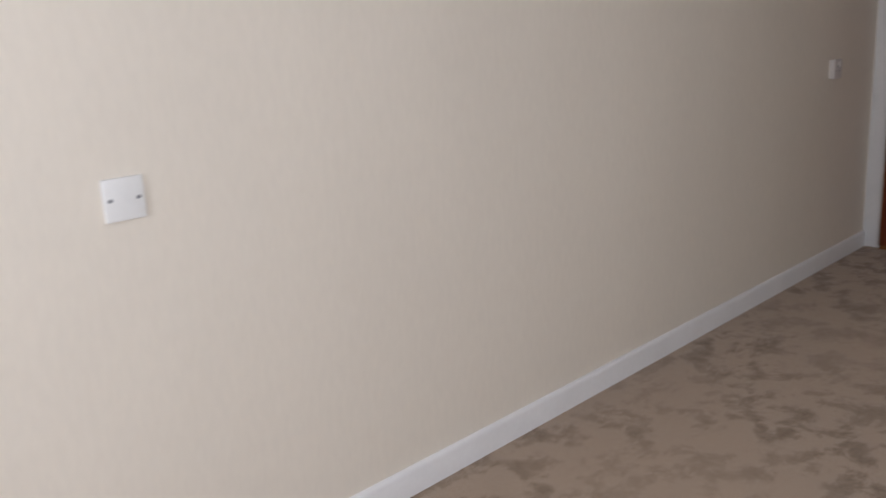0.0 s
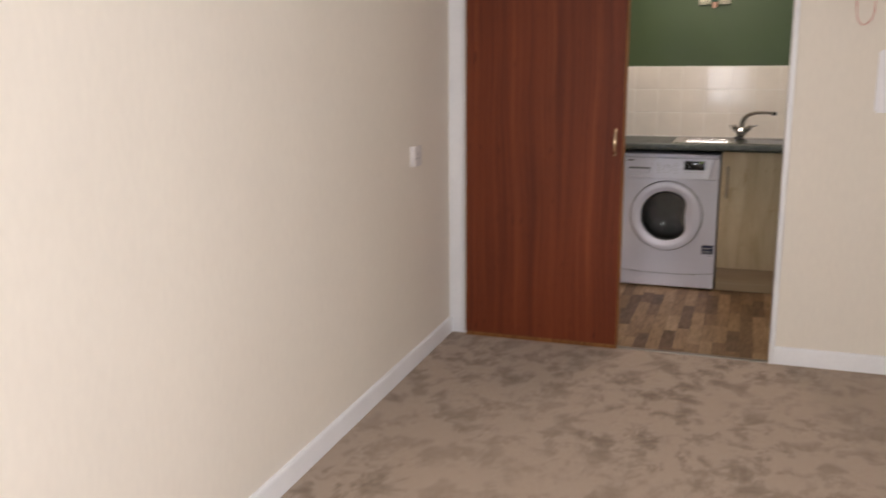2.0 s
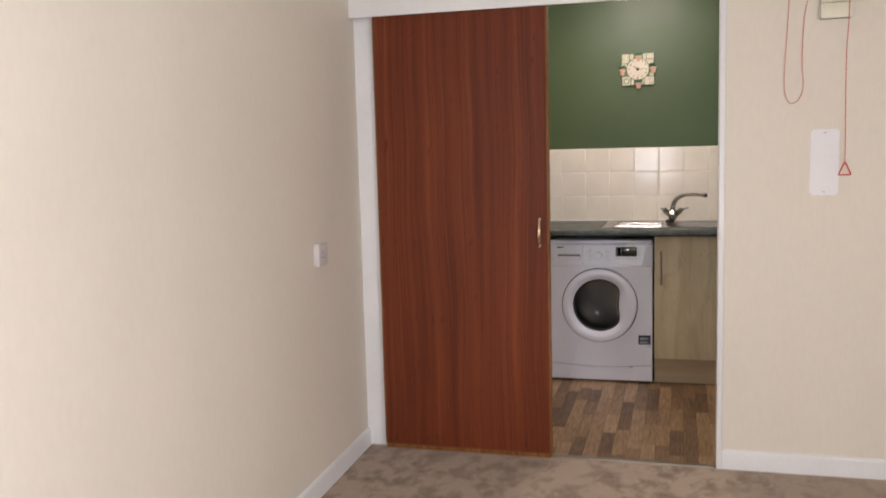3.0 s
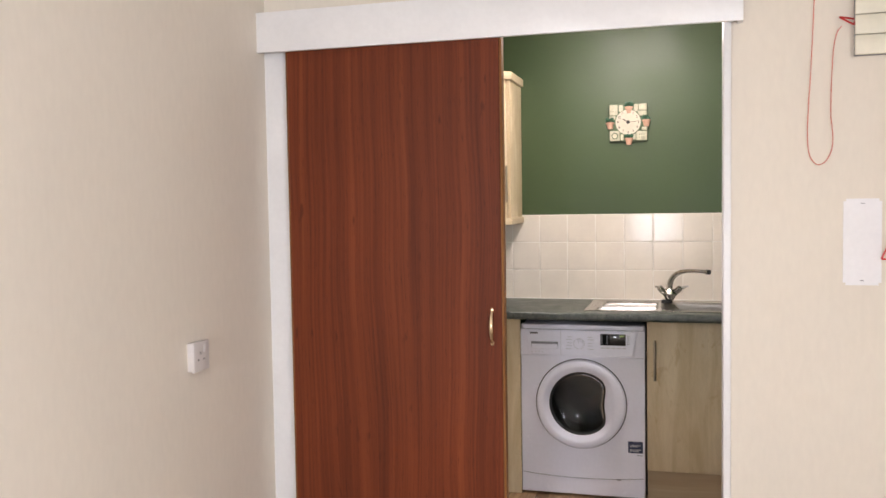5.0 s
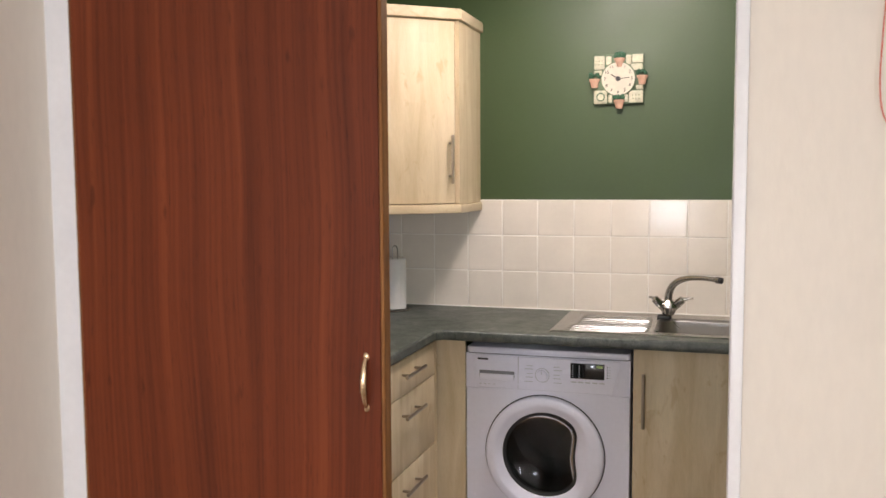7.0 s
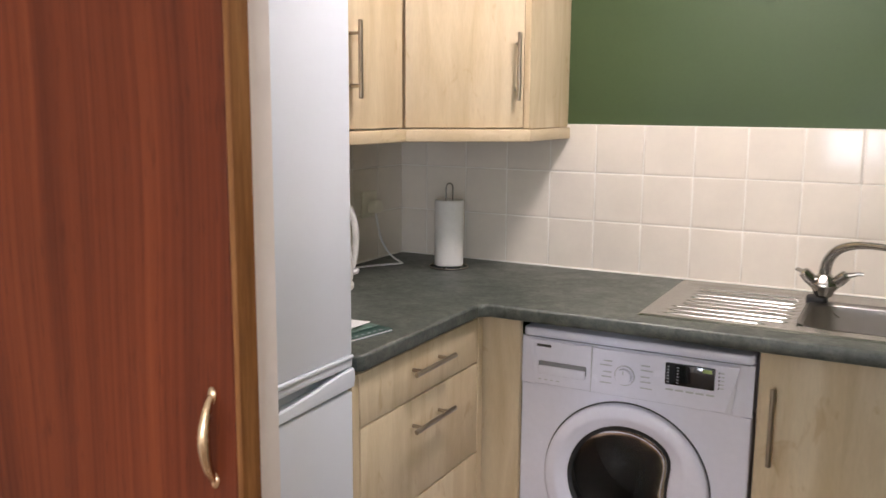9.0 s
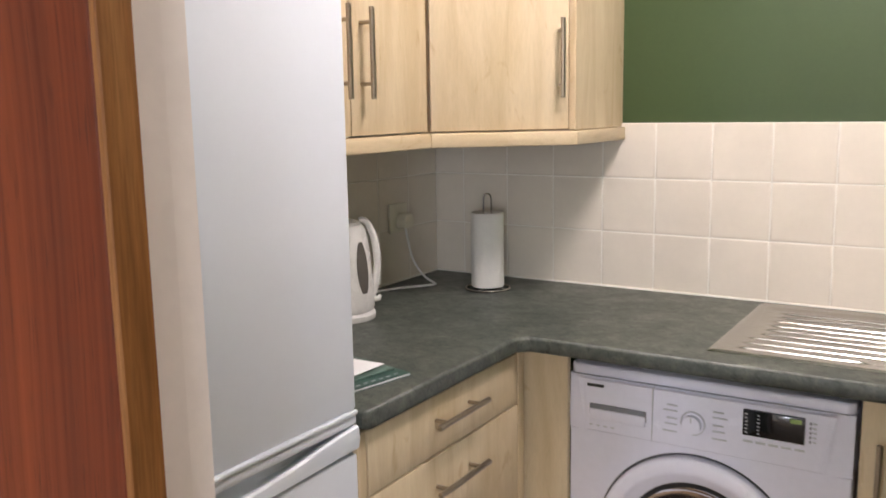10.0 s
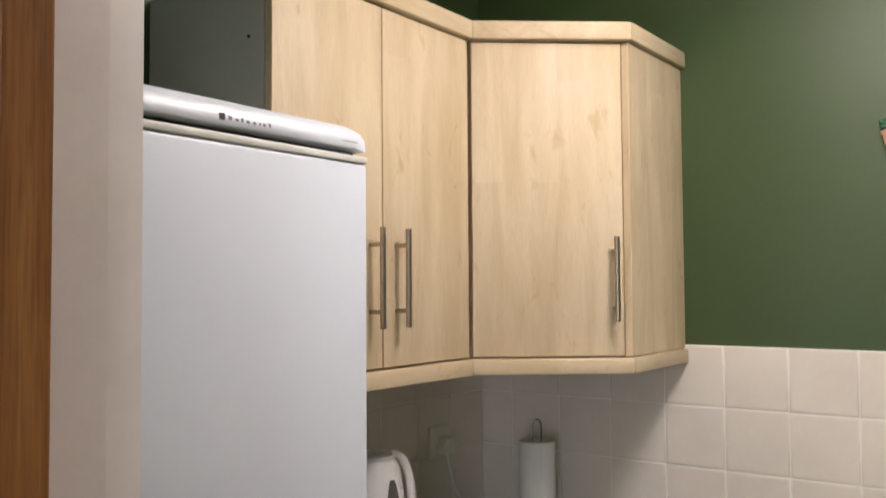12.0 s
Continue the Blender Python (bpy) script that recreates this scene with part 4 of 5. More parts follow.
    rings = []
    for u, y in prof:
        ring = []
        for k in range(seg):
            a = k * math.tau / seg
            r = R + (inner(a) - R) * u
            ring.append(bm.verts.new((-0.005 + r * math.cos(a), y, cz + r * math.sin(a))))
        rings.append(ring)
    for a, b in zip(rings, rings[1:]):
        for k in range(seg):
            bm.faces.new((a[k], a[(k + 1) % seg], b[(k + 1) % seg], b[k]))
    bmesh.ops.recalc_face_normals(bm, faces=bm.faces[:])
    door = part("porthole_door", bm, M_ENAMEL, w, "round white porthole door ring")
    # the seam's shade, laid on as a thin dark ring
    part("door_shadow_ring", lathe(B(), [(R + 0.0005, 0), (R + 0.0050, 0), (R + 0.0050, 0.0015), (R + 0.0005, 0.0015), (R + 0.0005, 0)], 96,
                                   Matrix.Translation((-0.005, 0.0006, cz)) @ Matrix.Rotation(radians(90), 4, "X")), M_SEAL, w, "dark ring coloured as the shade in the seam round the door")
    bm = B()
    rows = []
    for u, y in ((0.93, 0.000), (0.88, 0.006), (0.8, 0.013), (0.6, 0.023), (0.3, 0.031), (0.1, 0.033)):
        rows.append([bm.verts.new((-0.005 + inner(k * math.tau / seg) * u * math.cos(k * math.tau / seg), y,
                                   cz + inner(k * math.tau / seg) * u * math.sin(k * math.tau / seg))) for k in range(seg)])
    for a, b in zip(rows, rows[1:]):
        for k in range(seg):
            bm.faces.new((a[k], a[(k + 1) % seg], b[(k + 1) % seg], b[k]))
    bm.faces.new(rows[-1])
    bmesh.ops.recalc_face_normals(bm, faces=bm.faces[:])
    bezel = B()
    ra, rb, rc = ([bezel.verts.new((-0.005 + inner(k * math.tau / seg) * u * math.cos(k * math.tau / seg), y,
                                   cz + inner(k * math.tau / seg) * u * math.sin(k * math.tau / seg))) for k in range(seg)] for u, y in ((1.01, -0.003), (0.97, -0.0015), (0.92, 0.005)))
    for a, b in ((ra, rb), (rb, rc)):
        for k in range(seg):
            bezel.faces.new((a[k], a[(k + 1) % seg], b[(k + 1) % seg], b[k]))
    bmesh.ops.recalc_face_normals(bezel, faces=bezel.faces[:])
    part("glass_bezel", bezel, M_DARK, door, "dark rim round the glass")
    part("porthole_glass", bm, M_DOORGLASS, door, "dark glass bowl")
    # energy sticker, service flap and seam, feet
    lab = part("sticker", box(B(), 0.220, 0.290, -0.0012, 0.002, 0.234, 0.290), M_LABEL, w, "dark blue sticker")
    for z, x1 in ((0.272, 0.28), (0.266, 0.268), (0.25, 0.282), (0.244, 0.27)):
        part("print_bar", box(B(), 0.228, x1, -0.0018, -0.0011, z - 0.0016, z + 0.0016), M_PALEGREY, lab)
    part("print_bar", box(B(), 0.262, 0.288, -0.0008, 0.002, 0.222, 0.225), M_GREY, w)
    bm = B()
    tube(bm, [(-hw + 0.006 + (2 * hw - 0.012) * i / 20, -0.0002, 0.110 - 0.016 * (1 - (2 * i / 20 - 1) ** 2) ** 1.0) for i in range(21)], 0.0016, 6)
    part("kick_seam", bm, M_GREY, w)
    part("flap_notch", box(B(), 0.165, 0.188, -0.001, 0.002, 0.094, 0.099), M_GREY, w)
    for x in (-0.25, 0.25):
        part("foot", lathe(B(), [(0, 0), (0.02, 0), (0.02, 0.008), (0.012, 0.014), (0, 0.014)], 18, Matrix.Translation((x, 0.06, 0))), M_DARK, w)


washing_machine()


def fridge_freezer():
    f = thing("fridge_freezer", 0.03, 0.116, 0.0, "tall white fridge-freezer with a recessed grip", "fridge")
    y1 = 0.541
    bm = box(B(), 0.0, 0.505, 0.003, y1 - 0.003, 0.02, 1.722, 0.004)
    part("cabinet", bm, M_FRIDGE, f)
    # top trim: curved capping over the doors
    bm = B()
    prof = [(0.0, 1.7225), (0.0, 1.760), (0.50, 1.7665), (0.545, 1.765), (0.565, 1.759), (0.574, 1.749), (0.5768, 1.737), (0.5768, 1.7305), (0.5755, 1.7282), (0.572, 1.7275), (0.51, 1.7275), (0.51, 1.7225)]
    n = 14
    cols = []
    for i in range(n + 1):
        y = y1 * i / n
        e = min(y, y1 - y)
        pull = 0.010 * max(0, 1 - e / 0.03) ** 2
        cols.append([bm.verts.new((x - (pull if x > 0.52 else 0), y, z - 0.35 * (pull if z > 1.73 else 0))) for x, z in prof])
    for a, b in zip(cols, cols[1:]):
        for k in range(len(prof)):
            k2 = (k + 1) % len(prof)
            bm.faces.new((a[k], a[k2], b[k2], b[k]))
    bm.faces.new(cols[0][::-1])
    bm.faces.new(cols[-1])
    bmesh.ops.recalc_face_normals(bm, faces=bm.faces[:])
    cap = part("top_cap", bm, M_FRIDGE, f, "rounded white top capping")
    part("maker_mark", box(B(), 0.5725, 0.5776, 0.266, 0.274, 1.7335, 1.7415), M_INK, cap, "black square maker mark")
    for i, (a, wd) in enumerate(((0.280, 0.008), (0.291, 0.007), (0.300, 0.005), (0.308, 0.008), (0.319, 0.007), (0.329, 0.003), (0.335, 0.007), (0.345, 0.005))):
        part("maker_mark", box(B(), 0.5725, 0.5774, a, a + wd * 0.6, 1.7345, 1.7378 + (0.0018 if i in (0, 2, 7) else 0)), M_GREY, cap, "dark unlettered maker mark")
    part("print_bar", box(B(), 0.572, 0.5774, 0.480, 0.512, 1.7358, 1.7376), M_PALEGREY, cap)
    # near-black filler that darkens the open gap under the cap like shade
    part("door_gap", box(B(), 0.505, 0.548, 0.006, y1 - 0.006, 1.720, 1.7268), M_DARK, f, "dark strip filling the gap above the door as its shade")
    # upper door with pale top strip
    up = part("upper_door", box(B(), 0.508, 0.5705, 0.0, y1, 0.925, 1.7085, 0.0055, 3), M_FRIDGE, f)
    part("door_strip", box(B(), 0.508, 0.5725, 0.0, y1, 1.7095, 1.7195, 0.003), M_FRIDGECREAM, up, "ivory strip along the door's top")
    part("door_bead", box(B(), 0.53, 0.5755, 0.0, y1, 0.917, 0.926, 0.004), M_FRIDGE, up)
    part("door_lip", box(B(), 0.512, 0.5715, 0.0005, y1 - 0.0005, 0.8985, 0.9168, 0.004), M_FRIDGE, up, "smooth white lip under the door's bead")
    # lower door: sagging grip lip with a scoop behind
    lo = part("lower_door", box(B(), 0.508, 0.5705, 0.0, y1, 0.06, 0.846, 0.0055, 3), M_FRIDGE, f)
    bm = B()
    n = 36
    rows = []
    for i in range(n + 1):
        u = i / n
        y = y1 * u
        s = math.sin(math.pi * u) ** 1.5
        top = 0.8965 - 0.026 * s
        bot = 0.853 - 0.004 * s
        rows.append([bm.verts.new(p) for p in ((0.565, y, bot - 0.003), (0.5735, y, bot + 0.003), (0.5765 - 0.004 * s, y, (top + bot) / 2), (0.5745 - 0.004 * s, y, top - 0.003),
                                              (0.570 - 0.004 * s, y, top), (0.560 - 0.004 * s, y, top - 0.004 * s), (0.528 + 0.020 * s, y, 0.868 + 0.004 * s), (0.515 + 0.018 * s, y, 0.896), (0.512, y, 0.896), (0.512, y, bot - 0.003))])
    m = len(rows[0])
    for a, b in zip(rows, rows[1:]):
        for k in range(m):
            bm.faces.new((a[k], a[(k + 1) % m], b[(k + 1) % m], b[k]))
    bm.faces.new(rows[0][::-1])
    bm.faces.new(rows[-1])
    bmesh.ops.recalc_face_normals(bm, faces=bm.faces[:])
    part("grip", bm, M_FRIDGE, lo, "curved white recessed grip")
    part("kick_plate", box(B(), 0.47, 0.51, 0.01, y1 - 0.01, 0.0, 0.056, 0.002), M_PALEGREY, f)


fridge_freezer()


def wall_cabinets():
    # straight double unit on the side wall
    z0, z1 = 1.373, 2.082
    u = thing("wall_cabinet", 0.002, 0.713, z0, "maple-effect double wall cabinet with nickel bar handles", "cabinet", group="kitchen wall units")
    hh = z1 - z0
    part("body", box(B(), 0.0, 0.318, 0.0, 0.589, 0.0, hh, 0.001, 1), M_MELAMINE, u, "grey-white melamine carcass")
    part("screw_cap", lathe(B(), [(0, 0.002), (0.003, 0.0015), (0.0035, 0), (0, 0)], 12, Matrix.Translation((0.281, 0.0, 0.593)) @ Matrix.Rotation(radians(90), 4, "X")), M_INK, u, "small dark screw head")
    turn = Matrix.Translation((0.3195, 0, 0)) @ Matrix.Rotation(radians(90), 4, "Z")
    for a, b, hx in ((0.001, 0.2885, 0.252), (0.2915, 0.5845, 0.330)):
        d = front_panel(u, "door", a, b, 0.003, hh - 0.002, turn)
        bar_handle(d, turn @ Matrix.Translation((hx, -0.018, 0.176)), 0.192, 0.032)
    # diagonal corner unit
    c = thing("corner_wall_cabinet", 0.002, 1.3035, z0, "maple-effect diagonal corner wall cabinet", "cabinet", group="kitchen wall units")
    P0, P1 = Vector((0.336, 0.004)), Vector((0.604, 0.222))
    d2 = (P1 - P0).normalized()
    nrm = Vector((d2.y, -d2.x))
    ang = math.atan2(d2.y, d2.x)
    L = (P1 - P0).length
    q0, q1 = P0 - nrm * 0.02, P1 - nrm * 0.02
    yb = YK - 1.3045
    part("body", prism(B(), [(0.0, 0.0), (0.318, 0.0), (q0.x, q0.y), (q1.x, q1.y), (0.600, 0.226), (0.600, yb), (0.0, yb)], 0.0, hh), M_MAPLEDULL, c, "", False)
    part("side_panel", box(B(), 0.6005, 0.6185, 0.227, yb, 0.0, hh, 0.0015, 1), M_MAPLE, c)
    turn = Matrix.Translation((P0.x, P0.y, 0)) @ Matrix.Rotation(ang, 4, "Z") @ Matrix.Translation((0, 0.018, 0))
    d = front_panel(c, "door", 0.004, L - 0.002, 0.003, hh - 0.002, turn)
    bar_handle(d, turn @ Matrix.Translation((L - 0.024, -0.018, 0.173)), 0.188, 0.03)
    # cornice and light pelmet follow the fronts round
    line = [(0.355, 0.706), (0.355, 1.297), (0.634, 1.522), (0.634, YK - 0.002)]
    back = [(0.300, 0.706), (0.300, 1.330), (0.590, 1.56), (0.590, YK - 0.002)]
    for name, a, b, grow, lab in (("cornice", 2.0835, 2.124, 0.0, "maple-effect cornice along the wall cabinets"), ("light_pelmet", 1.337, 1.3715, -0.004, "maple-effect light pelmet under the wall cabinets")):
        o = thing(name, 0, 0, 0, lab, "cabinet trim")
        for i in range(3):
            p0, p1 = Vector(line[i]), Vector(line[i + 1])
            r0, r1 = Vector(back[i]), Vector(back[i + 1])
            part("moulding", prism(B(), [(p0.x + grow, p0.y), (p1.x + grow, p1.y), (r1.x, r1.y), (r0.x, r0.y)], a, b, 0.003, 2), M_MAPLEH, o)


wall_cabinets()


# ---- kitchen things ----
def wall_clock():
    c = thing("wall_clock", 1.199, YK - 0.001, 1.868, "square ceramic wall clock with painted flower pots", "clock")
    part("back_plate", box(B(), -0.100, 0.100, -0.014, 0.0, -0.100, 0.100, 0.004), M_CLOCKMOSS, c, "mossy green backing tile")
    for x0, x1, z0, z1 in ((-0.097, -0.055, 0.040, 0.094), (0.054, 0.097, 0.062, 0.096), (0.05, 0.095, 0.032, 0.059), (-0.097, -0.045, -0.098, -0.044),
                           (0.042, 0.098, -0.096, -0.048), (-0.05, -0.028, 0.058, 0.092), (0.030, 0.051, 0.056, 0.094), (-0.098, -0.066, 0.016, 0.036),
                           (-0.040, -0.024, -0.094, -0.062), (0.022, 0.039, -0.092, -0.062), (0.070, 0.097, -0.044, -0.026)):
        part("relief_tile", box(B(), x0, x1, -0.020, -0.0135, z0, z1, 0.003), M_CLOCKTILE, c, "cream glazed relief tile")
    bm = B()
    lathe(bm, [(0.013, 0), (0.017, 0), (0.017, 0.003), (0.013, 0.003), (0.013, 0)], 24, Matrix.Translation((-0.070, -0.0195, -0.071)) @ Matrix.Rotation(radians(90), 4, "X"))
    part("painted_ring", bm, M_LEAF, c)
    for px, pz in ((-0.077, 0.067), (0.07, -0.072)):
        for i in range(3):
            for j in range(2):
                part("painted_dot", box(B(), px - 0.014 + i * 0.012, px - 0.010 + i * 0.012, -0.0208, -0.0195, pz - 0.010 + j * 0.014, pz - 0.006 + j * 0.014), M_CLOCKMOSS, c)
    bm = B()
    disc_y(bm, 0, 0, 0.069, -0.013, -0.0235, 48, 0.002)
    part("face_rim", bm, M_CLOCKMOSS, c, "dark green rim round the face")
    bm = B()
    disc_y(bm, 0, 0, 0.0655, -0.0235, -0.025, 48)
    face = part("face", bm, M_CLOCKFACE, c, "cream clock face")
    for k in range(1, 13):
        a = radians(90 - 30 * k)
        letters(str(k), 0.019, M_INK, face, pose(0.053 * math.cos(a), -0.0256, 0.053 * math.sin(a), 90))
    for ang, ln, wd, y in ((90 - 302, 0.034, 0.0045, -0.0268), (90 - 86, 0.046, 0.0022, -0.0282)):
        bm = box(B(), -0.010, ln, -0.0005, 0.0005, -wd / 2, wd / 2)
        bm.transform(Matrix.Translation((0, y, 0)) @ Matrix.Rotation(-radians(ang), 4, "Y"))
        part("hand_pointer", bm, M_INK, face, "dark pointer")
    bm = B()
    disc_y(bm, 0, 0, 0.0095, -0.0255, -0.031, 20, 0.002)
    part("hub", bm, M_INK, face)
    for px, pz in ((-0.095, -0.012), (0.094, -0.004), (0.004, -0.098), (0.004, 0.068)):
        bm = B()
        lathe(bm, [(0, -0.021), (0.013, -0.021), (0.018, 0.005), (0.0215, 0.005), (0.022, 0.014), (0.019, 0.015), (0, 0.013)], 20,
              Matrix.Translation((px, -0.020, pz)) @ Matrix.Diagonal((1, 0.55, 1, 1)))
        pot = part("flower_pot", bm, M_TERRA, c, "terracotta relief flower pot")
        bm = B()
        rr = random.Random(int(1000 * (px + 2 * pz)))
        for i in range(14):
            a = rr.uniform(0, math.tau)
            s = rr.uniform(0.005, 0.0095)
            bmesh.ops.create_icosphere(bm, subdivisions=1, radius=s, matrix=Matrix.Translation((px + rr.uniform(-0.021, 0.021), -0.022 + rr.uniform(-0.006, 0.006), pz + 0.02 + rr.uniform(0.0, 0.014))))
        part("foliage", bm, M_LEAF, pot, "painted green foliage")


def kitchen_roll():
    k = thing("kitchen_roll_holder", 0.300, 1.655, 0.9205, "chrome wire holder with a white kitchen roll", "kitchen roll")
    ring = [(0.062 * math.cos(i * math.tau / 32), 0.062 * math.sin(i * math.tau / 32), 0.0035) for i in range(32)]
    part("base_ring", tube(B(), ring, 0.003, 8, True), M_CHROME, k, "chrome wire base ring")
    bm = B()
    tube(bm, [(-0.062, 0, 0.0035), (0.062, 0, 0.0035)], 0.0025, 8)
    tube(bm, [(0, -0.062, 0.0035), (0, 0.062, 0.0035)], 0.0025, 8)
    part("base_spoke", bm, M_CHROME, k)
    loop = [(-0.011, 0, 0.008)] + [(-0.011, 0, 0.05 + 0.04 * i) for i in range(5)]
    loop += [(0.011 * -math.cos(i * math.pi / 8), 0, 0.258 + 0.014 * math.sin(i * math.pi / 8)) for i in range(9)]
    loop += [(0.011, 0, 0.21 - 0.04 * i) for i in range(5)] + [(0.011, 0, 0.008)]
    bm = tube(B(), loop, 0.0024, 8)
    bm.transform(Matrix.Rotation(radians(40), 4, "Z"))
    part("wire_loop", bm, M_CHROME, k, "chrome wire loop")
    prof = [(0.019, 0.012), (0.044, 0.009), (0.0465, 0.012), (0.0465, 0.216), (0.0445, 0.2195), (0.019, 0.2185), (0.019, 0.012)]
    part("paper_roll", lathe(B(), prof, 40), M_ROLL, k, "white paper roll")
    bm = B()
    box(bm, 0.0464, 0.0474, -0.006, 0.0, 0.013, 0.216)
    bm.transform(Matrix.Rotation(radians(-35), 4, "Z"))
    part("sheet_edge", bm, M_ROLL, k)


def kettle():
    k = thing("kettle", 0.151, 1.187, 0.9205, "white plastic jug kettle on its base", "kettle", -46)
    part("base", lathe(B(), [(0, 0), (0.078, 0), (0.080, 0.004), (0.080, 0.014), (0.074, 0.020), (0, 0.020)], 40), M_KETTLE, k, "white round power base")
    bm = B()
    prof = [(0, 0.021), (0.074, 0.021), (0.078, 0.03), (0.077, 0.08), (0.071, 0.15), (0.064, 0.205), (0.060, 0.222), (0.052, 0.234), (0.03, 0.240), (0, 0.241)]
    lathe(bm, prof, 44)
    body = part("jug", bm, M_KETTLE, k, "white plastic jug")
    # big loop handle, water gauge, switch, spout; handle points along +y towards the corner
    pts, rad = [], []
    for i in range(25):
        u = i / 24
        a = radians(100 - 190 * u)
        pts.append((0.0, 0.052 + 0.034 * math.cos(a) + 0.003 * u, 0.135 + 0.100 * math.sin(a) + 0.006))
        rad.append(0.0098)
    bm = tube(B(), pts, rad, 12)
    part("handle", bm, M_KETTLE, k, "white loop handle")
    bm = B()
    rows = []
    for i in range(13):
        z = 0.070 + 0.125 * i / 12
        r = float(np.interp(z, [0.03, 0.08, 0.15, 0.205], [0.078, 0.077, 0.071, 0.064])) + 0.0012
        hw = 0.25 * math.sin(math.pi * (i + 0.6) / 13.2) ** 0.5
        rows.append([bm.verts.new((r * math.cos(radians(38) + hw * (j / 2 - 1)), r * math.sin(radians(38) + hw * (j / 2 - 1)), z)) for j in range(5)])
    for a, b in zip(rows, rows[1:]):
        for j in range(4):
            bm.faces.new((a[j], a[j + 1], b[j + 1], b[j]))
    part("water_gauge", bm, M_WINDOWGREY, body, "dark see-through water gauge")
    part("lid", lathe(B(), [(0, 0.247), (0.03, 0.246), (0.046, 0.2405), (0.048, 0.236), (0, 0.236)], 36), M_KETTLE, k)
    bm = B()
    tube(bm, [(0.0, -0.05, 0.195), (0.0, -0.075, 0.222), (0.0, -0.088, 0.235)], [0.026, 0.02, 0.012], 14)
    part("spout", bm, M_KETTLE, k)
    bm = B()
    tube(bm, [(0.01, 0.077, 0.045), (0.012, 0.088, 0.047), (0.012, 0.092, 0.055)], [0.008, 0.007, 0.005], 10)
    part("switch", bm, M_KETTLE, k)


def kitchen_socket():
    s = thing("kitchen_socket", 0.008, 1.626, 1.112, "white single socket with a plug on the tiled wall", "socket")
    part("faceplate", wall_plate(B(), 0.087, 0.087, 0.009), M_OLDPLASTIC, s)
    pg = thing("kettle_plug", 0.018, 1.634, 1.103, "white three-pin plug and cable of the kettle", "plug")
    bm = prism(B(), [(-0.024, -0.020), (0.024, -0.020), (0.026, 0.004), (0.014, 0.024), (-0.014, 0.024), (-0.026, 0.004)], 0.0, 0.032, 0.005, 3)
    bm.transform(Matrix(((0, 0, 1, 0), (1, 0, 0, 0), (0, 1, 0, 0), (0, 0, 0, 1))))
    part("plug_body", bm, M_OLDPLASTIC, pg, "white plug")
    ctrl = [(0.016, 0.0, -0.02), (0.022, 0.004, -0.06), (0.036, 0.008, -0.115), (0.07, 0.010, -0.160), (0.11, 0.004, -0.1775), (0.122, -0.012, -0.1785),
            (0.10, -0.05, -0.1785), (0.055, -0.12, -0.1785), (0.02, -0.22, -0.1785), (0.012, -0.31, -0.1785), (0.035, -0.365, -0.1785), (0.078, -0.37, -0.1765)]
    pts = []
    for i in range(len(ctrl) - 1):
        p0, p1, p2, p3 = (Vector(ctrl[max(0, min(len(ctrl) - 1, j))]) for j in (i - 1, i, i + 1, i + 2))
        for q in range(6):
            t = q / 6
            pts.append(0.5 * ((2 * p1) + (p2 - p0) * t + (2 * p0 - 5 * p1 + 4 * p2 - p3) * t * t + (3 * p1 - p0 - 3 * p2 + p3) * t ** 3))
    part("cable", tube(B(), pts, 0.0034, 8), M_PLASTIC, pg, "white flex")


def papers():
    f = thing("booklet", 0.445, 0.80, 0.9205, "dark green printed booklet lying on the worktop", "booklet", -12)
    part("cover", box(B(), -0.11, 0.105, -0.125, 0.095, 0.0, 0.002, 0.0006, 1), M_FOLDER, f)
    part("page_block", box(B(), -0.108, 0.1045, -0.123, 0.094, 0.0021, 0.005), M_PAPER, f, "white page edges")
    top = part("cover", box(B(), -0.11, 0.105, -0.125, 0.095, 0.0052, 0.0072, 0.0006, 1), M_FOLDER, f)
    for i in range(9):
        part("print_bar", box(B(), 0.091, 0.095, -0.09 + i * 0.019, -0.080 + i * 0.019, 0.0071, 0.0076), M_PALEGREY, top)
    t = thing("leaflet", 0.432, 0.795, 0.929, "teal printed leaflet on the booklet", "leaflet", -10)
    part("sheet", box(B(), -0.10, 0.083, -0.115, 0.092, 0.0, 0.0025, 0.0005, 1), M_TEAL, t)
    p = thing("paper_sheet", 0.428, 0.788, 0.9325, "white printed sheet on the teal leaflet", "paper", -4)
    bm = B()
    n = 8
    g = [[bm.verts.new((-0.1 + 0.175 * i / n, -0.12 + 0.205 * j / n, 0.0008 + 0.004 * (i / n) ** 3 * (0.4 + 0.6 * j / n))) for j in range(n + 1)] for i in range(n + 1)]
    for i in range(n):
        for j in range(n):
            bm.faces.new((g[i][j], g[i + 1][j], g[i + 1][j + 1], g[i][j + 1]))
    ext = bmesh.ops.extrude_face_region(bm, geom=bm.faces[:])
    for v in ext["geom"]:
        if isinstance(v, bmesh.types.BMVert):
            v.co.z -= 0.0008
    bmesh.ops.recalc_face_normals(bm, faces=bm.faces[:])
    sh = part("sheet", bm, M_PAPER, p)
    part("print_bar", box(B(), 0.0, 0.045, 0.02, 0.026, 0.0024, 0.0034), M_GREY, sh)


